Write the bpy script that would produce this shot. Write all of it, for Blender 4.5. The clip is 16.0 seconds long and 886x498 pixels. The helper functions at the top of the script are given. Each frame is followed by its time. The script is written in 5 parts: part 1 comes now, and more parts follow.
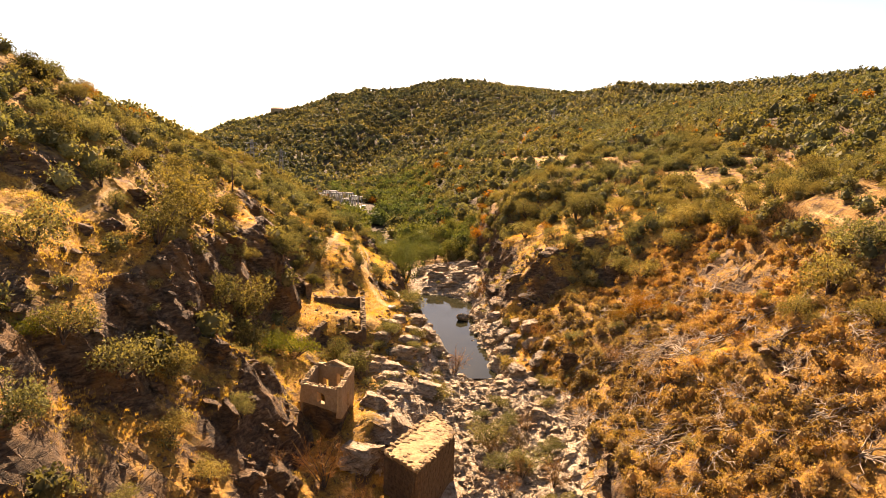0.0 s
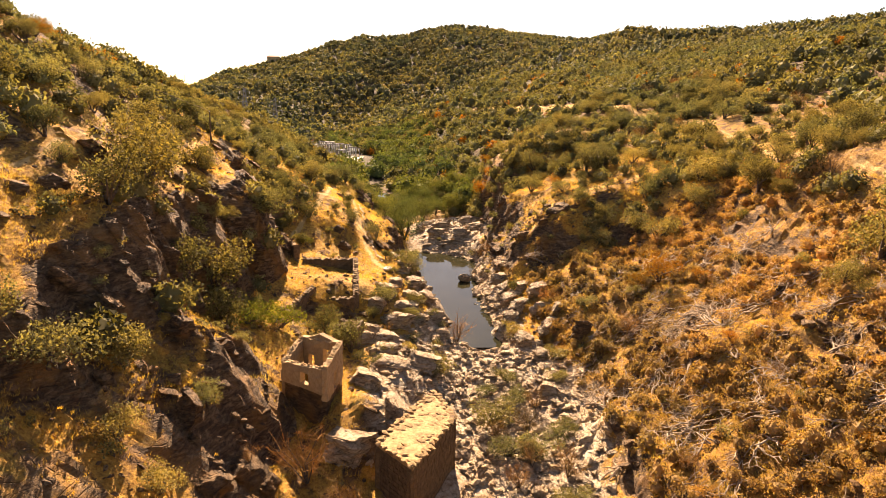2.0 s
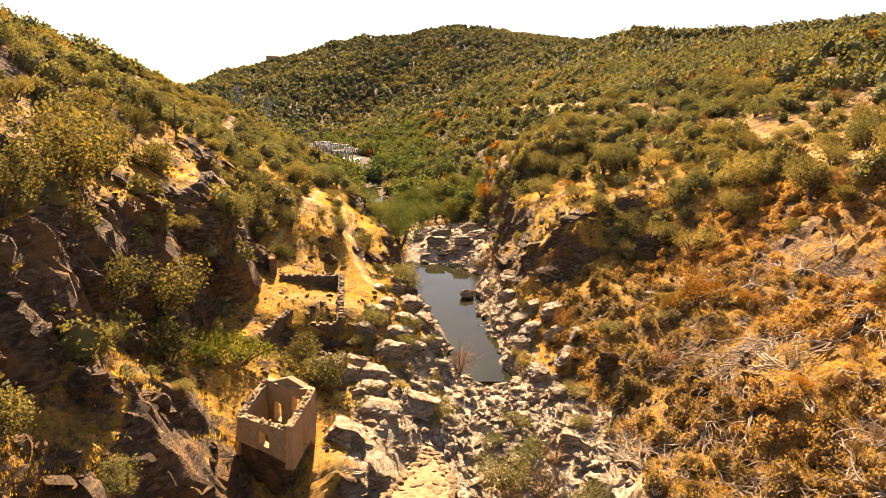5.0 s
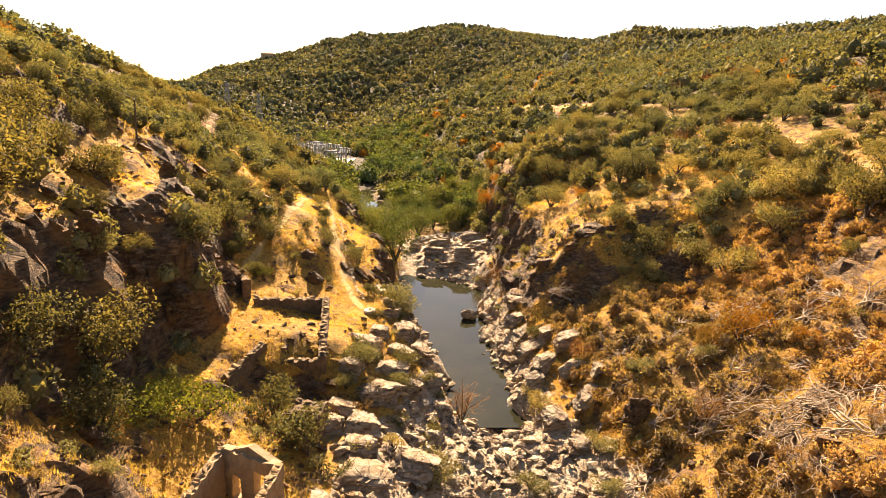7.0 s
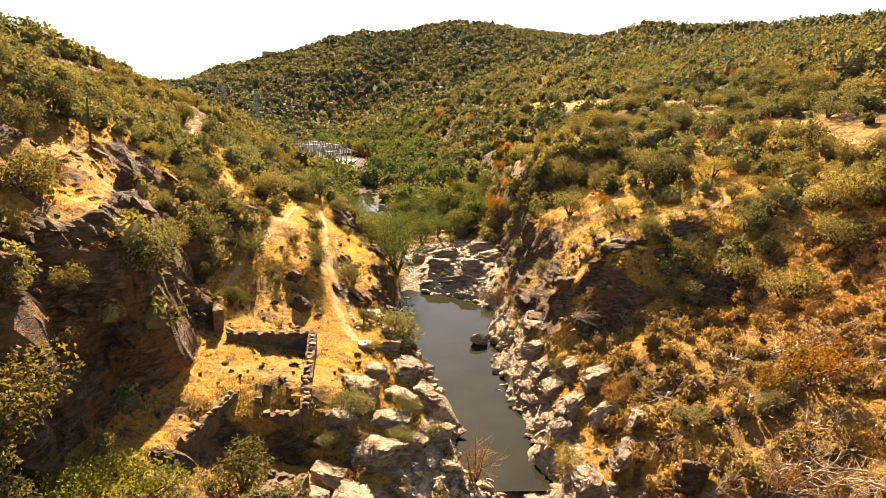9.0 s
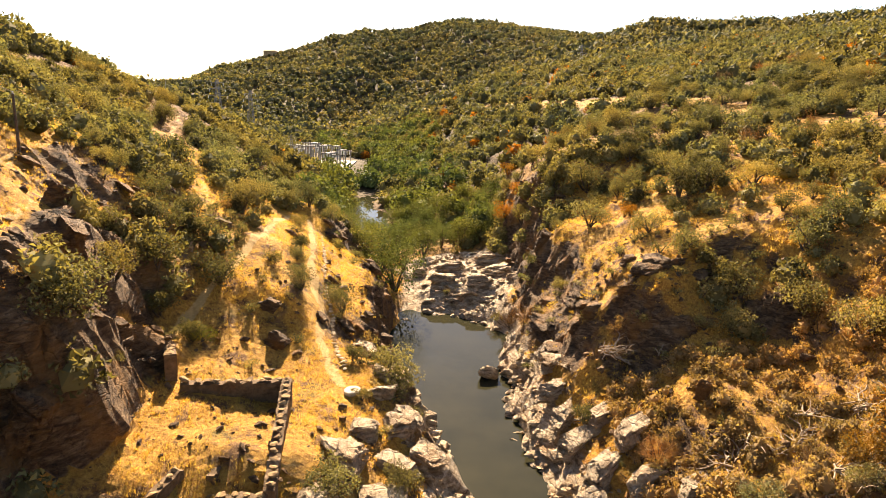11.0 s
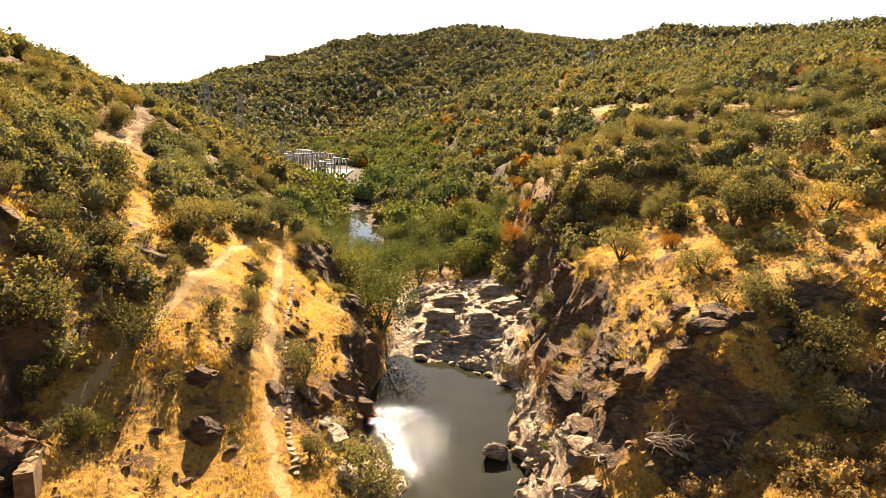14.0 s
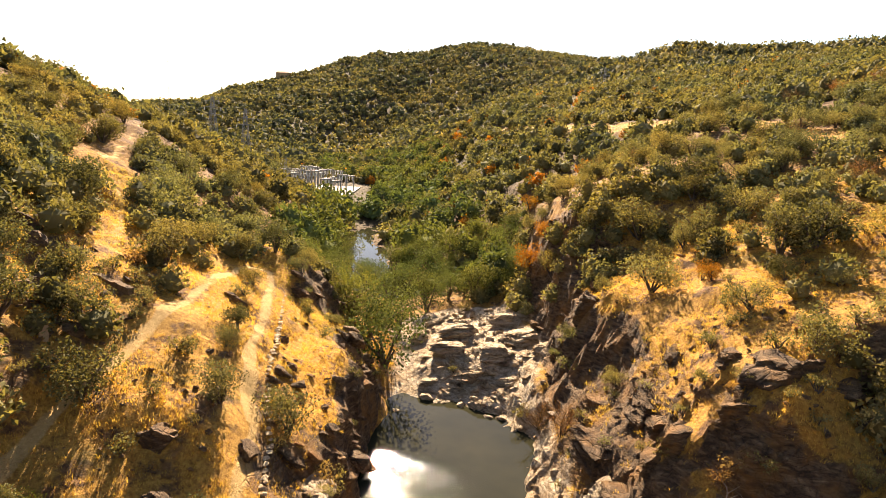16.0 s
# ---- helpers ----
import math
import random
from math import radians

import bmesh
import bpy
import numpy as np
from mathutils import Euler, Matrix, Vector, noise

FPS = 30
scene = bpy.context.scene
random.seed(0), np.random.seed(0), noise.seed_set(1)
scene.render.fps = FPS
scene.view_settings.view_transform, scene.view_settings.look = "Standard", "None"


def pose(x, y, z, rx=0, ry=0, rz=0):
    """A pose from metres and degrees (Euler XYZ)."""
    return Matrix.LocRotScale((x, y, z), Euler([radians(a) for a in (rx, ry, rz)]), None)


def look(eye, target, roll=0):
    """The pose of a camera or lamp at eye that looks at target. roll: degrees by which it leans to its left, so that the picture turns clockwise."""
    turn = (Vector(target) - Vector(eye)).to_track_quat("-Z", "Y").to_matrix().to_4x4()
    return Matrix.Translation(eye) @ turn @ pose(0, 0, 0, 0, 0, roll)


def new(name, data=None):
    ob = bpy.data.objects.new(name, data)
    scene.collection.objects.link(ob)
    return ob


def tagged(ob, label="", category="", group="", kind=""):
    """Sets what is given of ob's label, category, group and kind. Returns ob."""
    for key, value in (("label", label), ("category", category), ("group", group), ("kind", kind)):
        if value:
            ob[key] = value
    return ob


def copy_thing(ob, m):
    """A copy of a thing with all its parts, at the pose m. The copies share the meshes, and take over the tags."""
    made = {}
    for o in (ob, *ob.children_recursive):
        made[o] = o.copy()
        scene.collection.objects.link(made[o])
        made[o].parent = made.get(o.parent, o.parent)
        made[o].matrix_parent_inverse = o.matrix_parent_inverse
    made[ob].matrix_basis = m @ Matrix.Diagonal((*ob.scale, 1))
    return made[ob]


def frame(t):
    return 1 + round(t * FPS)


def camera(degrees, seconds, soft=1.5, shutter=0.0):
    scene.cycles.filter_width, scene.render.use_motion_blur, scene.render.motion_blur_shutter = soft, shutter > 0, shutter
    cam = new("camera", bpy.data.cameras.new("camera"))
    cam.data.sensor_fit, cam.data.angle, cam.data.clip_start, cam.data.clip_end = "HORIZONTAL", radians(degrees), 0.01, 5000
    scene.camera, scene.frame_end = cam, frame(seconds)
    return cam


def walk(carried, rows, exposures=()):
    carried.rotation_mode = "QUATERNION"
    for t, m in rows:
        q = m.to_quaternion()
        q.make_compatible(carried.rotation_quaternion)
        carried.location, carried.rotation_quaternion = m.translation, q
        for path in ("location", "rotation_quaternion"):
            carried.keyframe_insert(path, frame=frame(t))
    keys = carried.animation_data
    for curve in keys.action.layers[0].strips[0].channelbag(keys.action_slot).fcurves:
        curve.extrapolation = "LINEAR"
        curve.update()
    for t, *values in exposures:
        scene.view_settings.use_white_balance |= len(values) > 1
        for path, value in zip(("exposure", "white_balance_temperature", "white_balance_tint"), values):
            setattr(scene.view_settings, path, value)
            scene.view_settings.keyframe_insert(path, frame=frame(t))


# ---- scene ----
cam = camera(68.57, 16.0, soft=0.8)
PATH = [
    (0, (0.00, 0.00, 33.99), (0.67, 49.35, 25.97), 1.78),
    (0.5, (0.06, 2.39, 33.75), (0.70, 51.66, 25.23), 1.84),
    (1, (0.14, 4.70, 33.63), (0.78, 53.81, 24.26), 1.79),
    (1.5, (0.26, 6.92, 33.50), (0.89, 55.77, 22.87), 1.58),
    (2, (0.29, 9.12, 33.22), (0.94, 57.74, 21.57), 1.68),
    (2.5, (0.36, 11.30, 32.89), (0.97, 59.82, 20.82), 1.71),
    (3, (0.49, 13.34, 32.65), (1.01, 61.87, 20.65), 1.73),
    (3.5, (0.53, 15.43, 32.49), (0.96, 64.01, 20.69), 1.80),
    (4, (0.60, 17.51, 32.32), (1.05, 66.13, 20.67), 1.85),
    (4.2, (0.62, 18.34, 32.21), (1.09, 66.99, 20.69), 1.82),
    (6.5, (0.10, 30.52, 31.52), (1.03, 79.17, 20.02), 2.38),
    (7, (-0.02, 33.34, 31.51), (0.91, 81.99, 19.99), 2.50),
    (7.5, (-0.12, 36.35, 31.46), (0.77, 84.99, 19.93), 2.49),
    (8, (-0.23, 39.13, 31.42), (0.65, 87.76, 19.84), 2.41),
    (8.5, (-0.21, 41.82, 31.33), (0.52, 90.45, 19.71), 2.34),
    (9, (-0.23, 44.58, 31.21), (0.38, 93.20, 19.55), 2.22),
    (11.3, (-0.13, 57.64, 30.67), (0.16, 106.25, 18.98), 2.06),
    (11.5, (-0.03, 58.80, 30.62), (0.17, 107.43, 19.00), 2.17),
    (12, (0.15, 61.55, 30.55), (0.28, 110.18, 18.96), 2.11),
    (12.5, (0.24, 64.17, 30.45), (0.35, 112.83, 18.95), 2.22),
    (13, (0.37, 66.85, 30.31), (0.45, 115.53, 18.91), 2.26),
    (13.5, (0.42, 69.45, 30.20), (0.55, 118.16, 18.92), 2.44),
    (14, (0.42, 72.04, 30.10), (0.51, 120.77, 18.92), 2.56),
    (14.5, (0.42, 74.55, 29.98), (0.29, 123.33, 19.01), 2.65),
    (15, (0.38, 76.59, 29.84), (0.03, 125.46, 19.26), 2.73),
    (15.5, (0.41, 78.24, 29.70), (-0.16, 127.19, 19.49), 2.78),
    (16, (0.44, 79.54, 29.54), (-0.26, 128.54, 19.61), 2.82),
]
walk(cam, [(t, look(eye, target, roll)) for t, eye, target, roll in PATH], [(0, 2.05, 8500, 27), (4, 2.2, 8200, 23), (9, 2.25, 7650, 18), (16, 2.2, 7400, 17)])

# ---- world, sun ----
SUN_ELEVATION, SUN_AZIMUTH = 32.0, -6.5
world = bpy.data.worlds.new("sky")
scene.world = world
world.use_nodes = True
wn = world.node_tree.nodes
sky = wn.new("ShaderNodeTexSky")
sky.sky_type, sky.sun_disc = "NISHITA", False
sky.sun_elevation, sky.sun_rotation = radians(SUN_ELEVATION), radians(SUN_AZIMUTH)
sky.air_density, sky.dust_density, sky.ozone_density = 0.8, 0.25, 1.0
wn["Background"].inputs["Strength"].default_value = 0.05
world.node_tree.links.new(sky.outputs[0], wn["Background"].inputs[0])
sun_data = bpy.data.lights.new("sun", "SUN")
sun_data.energy, sun_data.angle, sun_data.color = 5.0, radians(0.5), (1.0, 0.87, 0.68)
sun = new("sun", sun_data)
sa, se = radians(SUN_AZIMUTH), radians(SUN_ELEVATION)
sun.matrix_world = look((math.sin(sa) * math.cos(se) * 400, math.cos(sa) * math.cos(se) * 400, math.sin(se) * 400), (0, 0, 0))


# ---- materials ----
class Nodes:
    """A small builder for node materials."""

    def __init__(self, name):
        self.mat = bpy.data.materials.new(name)
        self.mat.use_nodes = True
        self.tree = self.mat.node_tree
        self.bsdf = self.tree.nodes["Principled BSDF"]
        self.bsdf.inputs["Specular IOR Level"].default_value = 0.25

    def node(self, kind, **values):
        n = self.tree.nodes.new(kind)
        for key, value in values.items():
            if key in n.inputs:
                n.inputs[key].default_value = value
        return n

    def link(self, a, b):
        self.tree.links.new(a, b)

    def spot(self):
        return self.node("ShaderNodeNewGeometry").outputs["Position"]

    def noise(self, scale, detail=5.0, rough=0.6, at=None, stretch=None, warp=0.0):
        n = self.node("ShaderNodeTexNoise", Scale=scale, Detail=detail, Roughness=rough, Distortion=warp)
        at = at or self.spot()
        if stretch:
            m = self.node("ShaderNodeMapping")
            m.inputs["Scale"].default_value = stretch
            m.inputs["Rotation"].default_value = (0.35, 0.55, 0.5)
            self.link(at, m.inputs["Vector"])
            at = m.outputs[0]
        self.link(at, n.inputs["Vector"])
        return n.outputs["Fac"]

    def ramp(self, fac, *stops):
        r = self.tree.nodes.new("ShaderNodeValToRGB")
        els = r.color_ramp.elements
        while len(els) < len(stops):
            els.new(0.5)
        for e, (p, c) in zip(els, stops):
            e.position, e.color = p, (*c, 1) if len(c) == 3 else c
        self.link(fac, r.inputs[0])
        return r.outputs[0]

    def grey(self, fac, lo, hi):
        m = self.node("ShaderNodeMapRange")
        m.interpolation_type = "SMOOTHSTEP"
        m.inputs["From Min"].default_value, m.inputs["From Max"].default_value = lo, hi
        self.link(fac, m.inputs["Value"])
        return m.outputs[0]

    def math(self, op, a, b=0.5):
        m = self.tree.nodes.new("ShaderNodeMath")
        m.operation = op
        m.use_clamp = op in ("ADD", "SUBTRACT", "MULTIPLY")
        for socket, v in zip(m.inputs, (a, b)):
            if isinstance(v, (int, float)):
                socket.default_value = v
            else:
                self.link(v, socket)
        return m.outputs[0]

    def mix(self, fac, a, b, how="MIX"):
        m = self.tree.nodes.new("ShaderNodeMix")
        m.data_type, m.blend_type = "RGBA", how
        for socket, v in ((m.inputs["Factor"], fac), (m.inputs[6], a), (m.inputs[7], b)):
            if isinstance(v, (int, float)):
                socket.default_value = v
            elif isinstance(v, tuple):
                socket.default_value = (*v, 1)
            else:
                self.link(v, socket)
        return m.outputs[2]

    def attribute(self, name):
        n = self.tree.nodes.new("ShaderNodeAttribute")
        n.attribute_name = name
        return n.outputs["Fac"]

    def bump(self, fac, strength, distance):
        b = self.node("ShaderNodeBump", Strength=strength, Distance=distance)
        self.link(fac, b.inputs["Height"])
        self.link(b.outputs[0], self.bsdf.inputs["Normal"])

    def finish(self, color, roughness=0.9):
        if isinstance(color, tuple):
            self.bsdf.inputs["Base Color"].default_value = (*color, 1)
        else:
            self.link(color, self.bsdf.inputs["Base Color"])
        self.bsdf.inputs["Roughness"].default_value = roughness
        return self.mat


def crack(m, at):
    """Joint lines of fractured bedrock, 1 in the joints."""
    v = m.node("ShaderNodeTexVoronoi", Scale=1.15)
    v.feature = "DISTANCE_TO_EDGE"
    mp = m.node("ShaderNodeMapping")
    mp.inputs["Scale"].default_value, mp.inputs["Rotation"].default_value = (0.8, 0.55, 2.0), (0.5, 0.4, 0.7)
    shift = m.mix(0.75, at, m.node("ShaderNodeTexNoise", Scale=0.8, Detail=6.0).outputs["Color"], "ADD")
    m.link(shift, mp.inputs["Vector"])
    m.link(mp.outputs[0], v.inputs["Vector"])
    return m.grey(v.outputs["Distance"], 0.05, 0.0)


def rock_color(m, at, pale):
    """Foliated schist: streaky bands with rust, lichen and dark cracks; pale: river-washed."""
    streak = m.noise(0.9, 6, 0.65, at, (1.0, 1.0, 3.6), 0.6)
    fine = m.noise(5.0, 5, 0.7, at)
    if pale:
        c = m.ramp(streak, (0.30, (0.12, 0.080, 0.046)), (0.40, (0.34, 0.25, 0.155)), (0.49, (0.56, 0.44, 0.30)), (0.66, (0.72, 0.61, 0.45)))
    else:
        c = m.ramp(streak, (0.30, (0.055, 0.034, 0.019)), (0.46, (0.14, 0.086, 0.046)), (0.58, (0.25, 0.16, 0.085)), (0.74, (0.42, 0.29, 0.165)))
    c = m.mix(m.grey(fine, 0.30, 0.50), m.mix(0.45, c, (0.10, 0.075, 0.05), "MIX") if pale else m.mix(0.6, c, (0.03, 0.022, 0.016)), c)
    c = m.mix(m.math("MULTIPLY", crack(m, at), 0.25), c, (0.03, 0.021, 0.014))
    rust = m.grey(m.noise(0.35, 4, 0.6, at), 0.47, 0.64)
    return m.mix(m.math("MULTIPLY", rust, 0.35 if pale else 0.7), c, (0.33, 0.17, 0.055))


def ground_material():
    m = Nodes("dry_hillside")
    at = m.spot()
    big, mid, fine = m.noise(0.06, 4, 0.6, at), m.noise(0.45, 5, 0.62, at), m.noise(3.2, 5, 0.7, at)
    grass = m.ramp(fine, (0.28, (0.16, 0.075, 0.018)), (0.43, (0.36, 0.185, 0.036)), (0.60, (0.54, 0.30, 0.058)), (0.78, (0.66, 0.41, 0.10)))
    soil = m.ramp(fine, (0.3, (0.07, 0.036, 0.017)), (0.5, (0.17, 0.088, 0.036)), (0.72, (0.32, 0.175, 0.07)))
    c = m.mix(m.math("ADD", m.grey(mid, 0.50, 0.62), m.math("MULTIPLY", m.attribute("scrub"), 0.95)), grass, soil)
    green = m.math("MULTIPLY", m.grey(m.noise(0.25, 4, 0.6, at), 0.58, 0.7), 0.5)
    c = m.mix(green, c, (0.13, 0.12, 0.03))
    # shade put into the soil colour: far ground darkened so gaps match the crowns
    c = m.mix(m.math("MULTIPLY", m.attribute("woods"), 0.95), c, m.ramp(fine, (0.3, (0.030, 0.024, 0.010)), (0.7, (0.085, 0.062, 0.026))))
    dark, pale = rock_color(m, at, False), rock_color(m, at, True)
    rk = m.grey(m.math("ADD", m.attribute("rock"), m.math("MULTIPLY", m.math("SUBTRACT", mid, 0.35), 0.9)), 0.42, 0.62)
    c = m.mix(rk, c, m.mix(m.grey(m.math("ADD", m.attribute("pale"), m.math("MULTIPLY", m.math("SUBTRACT", mid, 0.4), 0.8)), 0.35, 0.6), dark, pale))
    trail = m.ramp(fine, (0.3, (0.42, 0.265, 0.095)), (0.7, (0.60, 0.40, 0.16)))
    c = m.mix(m.grey(m.math("ADD", m.attribute("trail"), m.math("MULTIPLY", m.math("SUBTRACT", fine, 0.5), 0.6)), 0.40, 0.62), c, trail)
    rough = m.math("ADD", m.math("MULTIPLY", mid, 0.6), m.math("MULTIPLY", m.noise(7.0, 5, 0.75, at), 0.4))
    shatter = m.math("SUBTRACT", m.noise(2.2, 8, 0.75, at, (1, 1, 2.6)), m.math("MULTIPLY", crack(m, at), 0.45))
    tall = m.mix(rk, rough, shatter)
    m.bump(tall, 1.0, 0.6)
    return m.finish(c, 0.95)


def stone_material(name, pale):
    m = Nodes(name)
    at = m.spot()
    c = rock_color(m, at, pale)
    tone = m.ramp(m.node("ShaderNodeNewGeometry").outputs["Random Per Island"], (0.0, (0.72, 0.70, 0.68)), (1.0, (1.12, 1.08, 1.0)))
    c = m.mix(1.0, c, tone, "MULTIPLY")
    m.bump(m.math("SUBTRACT", m.noise(2.6, 9, 0.78, at, (1, 1, 3.0)), m.math("MULTIPLY", crack(m, at), 0.5)), 1.0, 0.4)
    return m.finish(c, 0.88)


def masonry_material(name, lo, hi):
    m = Nodes(name)
    at = m.spot()
    c = m.ramp(m.noise(2.4, 6, 0.7, at), (0.3, lo), (0.7, hi))
    stain = m.grey(m.noise(0.5, 4, 0.6, at, (1, 1, 0.4)), 0.5, 0.7)
    c = m.mix(m.math("MULTIPLY", stain, 0.55), c, (0.12, 0.075, 0.04))
    tone = m.ramp(m.node("ShaderNodeObjectInfo").outputs["Random"], (0.0, (0.78, 0.76, 0.74)), (1.0, (1.1, 1.06, 1.0)))
    c = m.mix(1.0, c, tone, "MULTIPLY")
    m.bump(m.noise(6.0, 6, 0.75, at), 0.7, 0.12)
    return m.finish(c, 0.92)


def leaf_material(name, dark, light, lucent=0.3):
    m = Nodes(name)
    src = m.node("ShaderNodeNewGeometry").outputs["Random Per Island"]
    src = m.math("ADD", m.math("MULTIPLY", src, 0.55), m.math("MULTIPLY", m.grey(m.noise(0.22, 3, 0.6), 0.3, 0.7), 0.45))
    c = m.ramp(src, (0.0, dark), (0.75, light), (1.0, tuple(min(1.0, 1.35 * v) for v in light)))
    tone = m.ramp(m.node("ShaderNodeObjectInfo").outputs["Random"], (0.0, (0.72, 0.78, 0.8)), (0.5, (1.0, 1.0, 1.0)), (1.0, (1.14, 1.05, 0.92)))
    c = m.mix(1.0, c, tone, "MULTIPLY")
    patch = m.ramp(m.noise(0.03, 3, 0.6), (0.38, (0.8, 0.86, 0.86)), (0.62, (1.18, 1.05, 0.85)))
    c = m.mix(1.0, c, patch, "MULTIPLY")
    m.finish(c, 0.8)
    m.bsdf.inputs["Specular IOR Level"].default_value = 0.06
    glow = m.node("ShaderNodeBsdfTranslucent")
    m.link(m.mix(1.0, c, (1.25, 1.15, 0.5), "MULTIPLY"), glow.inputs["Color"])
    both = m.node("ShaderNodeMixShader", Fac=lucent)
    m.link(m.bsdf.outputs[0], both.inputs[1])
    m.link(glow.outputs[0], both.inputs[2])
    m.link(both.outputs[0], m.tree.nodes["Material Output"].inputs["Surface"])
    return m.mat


def plain_material(name, lo, hi, scale=4.0, roughness=0.8, metal=0.0, bump=0.3):
    m = Nodes(name)
    c = m.ramp(m.noise(scale, 5, 0.65), (0.3, lo), (0.7, hi))
    if bump:
        m.bump(m.noise(scale * 4, 4, 0.6), bump, 0.03)
    m.bsdf.inputs["Metallic"].default_value = metal
    return m.finish(c, roughness)


def water_material():
    m = Nodes("still_water")
    ripple = m.noise(6.0, 4, 0.6)
    away = m.tree.nodes.new("ShaderNodeVectorMath")
    away.operation = "DISTANCE"
    m.link(m.spot(), away.inputs[0])
    away.inputs[1].default_value = (-2.0, 126, 0)
    wind = m.grey(m.math("DIVIDE", away.outputs["Value"], 12.0), 0.95, 0.2)
    m.bump(m.math("MULTIPLY", ripple, m.math("ADD", m.math("MULTIPLY", wind, 0.9), 0.06)), 0.26, 0.07)
    m.bsdf.inputs["Specular IOR Level"].default_value = 0.22
    m.bsdf.inputs["IOR"].default_value = 1.33
    c = m.ramp(m.noise(0.15, 3, 0.6), (0.3, (0.020, 0.020, 0.011)), (0.7, (0.032, 0.030, 0.016)))
    return m.finish(c, 0.012)


GROUND = ground_material()
DARK_STONE, PALE_STONE = stone_material("brown_schist", False), stone_material("river_washed_rock", True)
MASONRY = masonry_material("rubble_masonry", (0.075, 0.048, 0.026), (0.22, 0.15, 0.085))
PLASTER = masonry_material("weathered_render", (0.30, 0.205, 0.11), (0.46, 0.34, 0.20))
SLATE = masonry_material("stone_slab_roof", (0.17, 0.10, 0.042), (0.46, 0.32, 0.16))
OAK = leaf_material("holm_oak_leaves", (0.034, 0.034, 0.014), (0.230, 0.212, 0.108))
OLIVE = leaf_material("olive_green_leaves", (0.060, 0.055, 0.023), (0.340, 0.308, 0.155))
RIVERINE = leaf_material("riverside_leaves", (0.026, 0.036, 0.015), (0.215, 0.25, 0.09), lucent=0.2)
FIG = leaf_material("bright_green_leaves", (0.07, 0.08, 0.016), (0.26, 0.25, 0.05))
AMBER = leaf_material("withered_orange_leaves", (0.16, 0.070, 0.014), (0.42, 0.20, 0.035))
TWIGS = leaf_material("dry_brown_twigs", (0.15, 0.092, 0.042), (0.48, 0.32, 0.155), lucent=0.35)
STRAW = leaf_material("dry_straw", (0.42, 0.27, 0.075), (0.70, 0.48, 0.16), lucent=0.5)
BARK = plain_material("bark", (0.045, 0.032, 0.022), (0.14, 0.10, 0.07))
DEADWOOD = plain_material("bleached_dead_wood", (0.20, 0.14, 0.085), (0.46, 0.36, 0.25))
WATER = water_material()
STEEL = plain_material("galvanised_steel", (0.20, 0.20, 0.20), (0.32, 0.32, 0.31), roughness=0.6, metal=0.3, bump=0)
CONCRETE = plain_material("pale_gravel", (0.28, 0.23, 0.17), (0.42, 0.36, 0.28))
GRANITE = plain_material("pale_granite", (0.34, 0.29, 0.22), (0.56, 0.50, 0.41), 9.0)
ROOFTILE = plain_material("terracotta_tiles", (0.30, 0.11, 0.05), (0.45, 0.18, 0.09))
CABLE = plain_material("cable", (0.55, 0.42, 0.25), (0.6, 0.46, 0.28), bump=0)
PORCELAIN = plain_material("white_insulator", (0.75, 0.75, 0.72), (0.85, 0.85, 0.82), roughness=0.3, bump=0)


# ---- the lie of the land: cross-valley profiles (x, height), upstream along y ----
STATIONS = []


def station(y, *knots):
    """One cross profile of the valley at y; knots are x, z pairs from the west side to the east side."""
    STATIONS.append((y, knots[0::2], knots[1::2]))


station(-150, -900, 150, -200, 82, -80, 50, -45, 34, -27, 18, -12, 4, 0, -4, 12, -3, 22, 3, 40, 14, 58, 28, 80, 34, 300, 80, 900, 150)
station(25, -900, 150, -200, 82, -80, 50, -45, 34, -27, 19, -18, 9, -8, 0, 0, -3, 10, -2.5, 20, 2, 35, 11, 55, 28, 80, 34, 300, 80, 900, 150)
station(45, -900, 150, -200, 80, -80, 50, -45, 33, -28, 20, -22, 13.5, -15, 7, -9, 1, 0, -2.5, 10, -2, 18, 1, 30, 7, 38, 13, 55, 28, 80, 34, 300, 82, 900, 150)
station(60, -900, 150, -200, 80, -80, 50, -35, 27, -26, 22.5, -21.5, 15, -17, 12, -13.5, 7, -11.5, 2.5, -8.5, 3, -6, 3.6, -4, 2, 0, -.5, 5, -2, 12, -1, 17.5, .5, 20.5, 3.5, 28, 7, 36, 12, 47, 20, 56, 28, 80, 34, 300, 84, 900, 150)
station(66, -900, 150, -200, 79, -80, 51.5, -58, 43, -40, 31.5, -34, 27, -26.5, 22.3, -22.7, 13.5, -17, 9.5, -14, 6.2, -11, 3, -8.5, 4.6, -6.6, 5.6, -4.5, 4.0, -1, 1, 3, -1, 12, -.9, 17.8, .8, 22, 4.8, 28, 8.2, 36, 12.5, 47, 20.2, 55.5, 28, 80, 34.5, 300, 85, 900, 150)
station(72, -900, 150, -200, 78, -80, 50, -60, 43.5, -45, 35, -33, 27, -27, 22, -24, 11.5, -17, 7, -14, 6, -8, 4.5, -3, 3.5, 1, .5, 6, -1, 14, -.7, 18, 1, 24, 6, 28, 9.5, 36, 13, 47, 20.5, 55, 28, 80, 35, 300, 86, 900, 150)
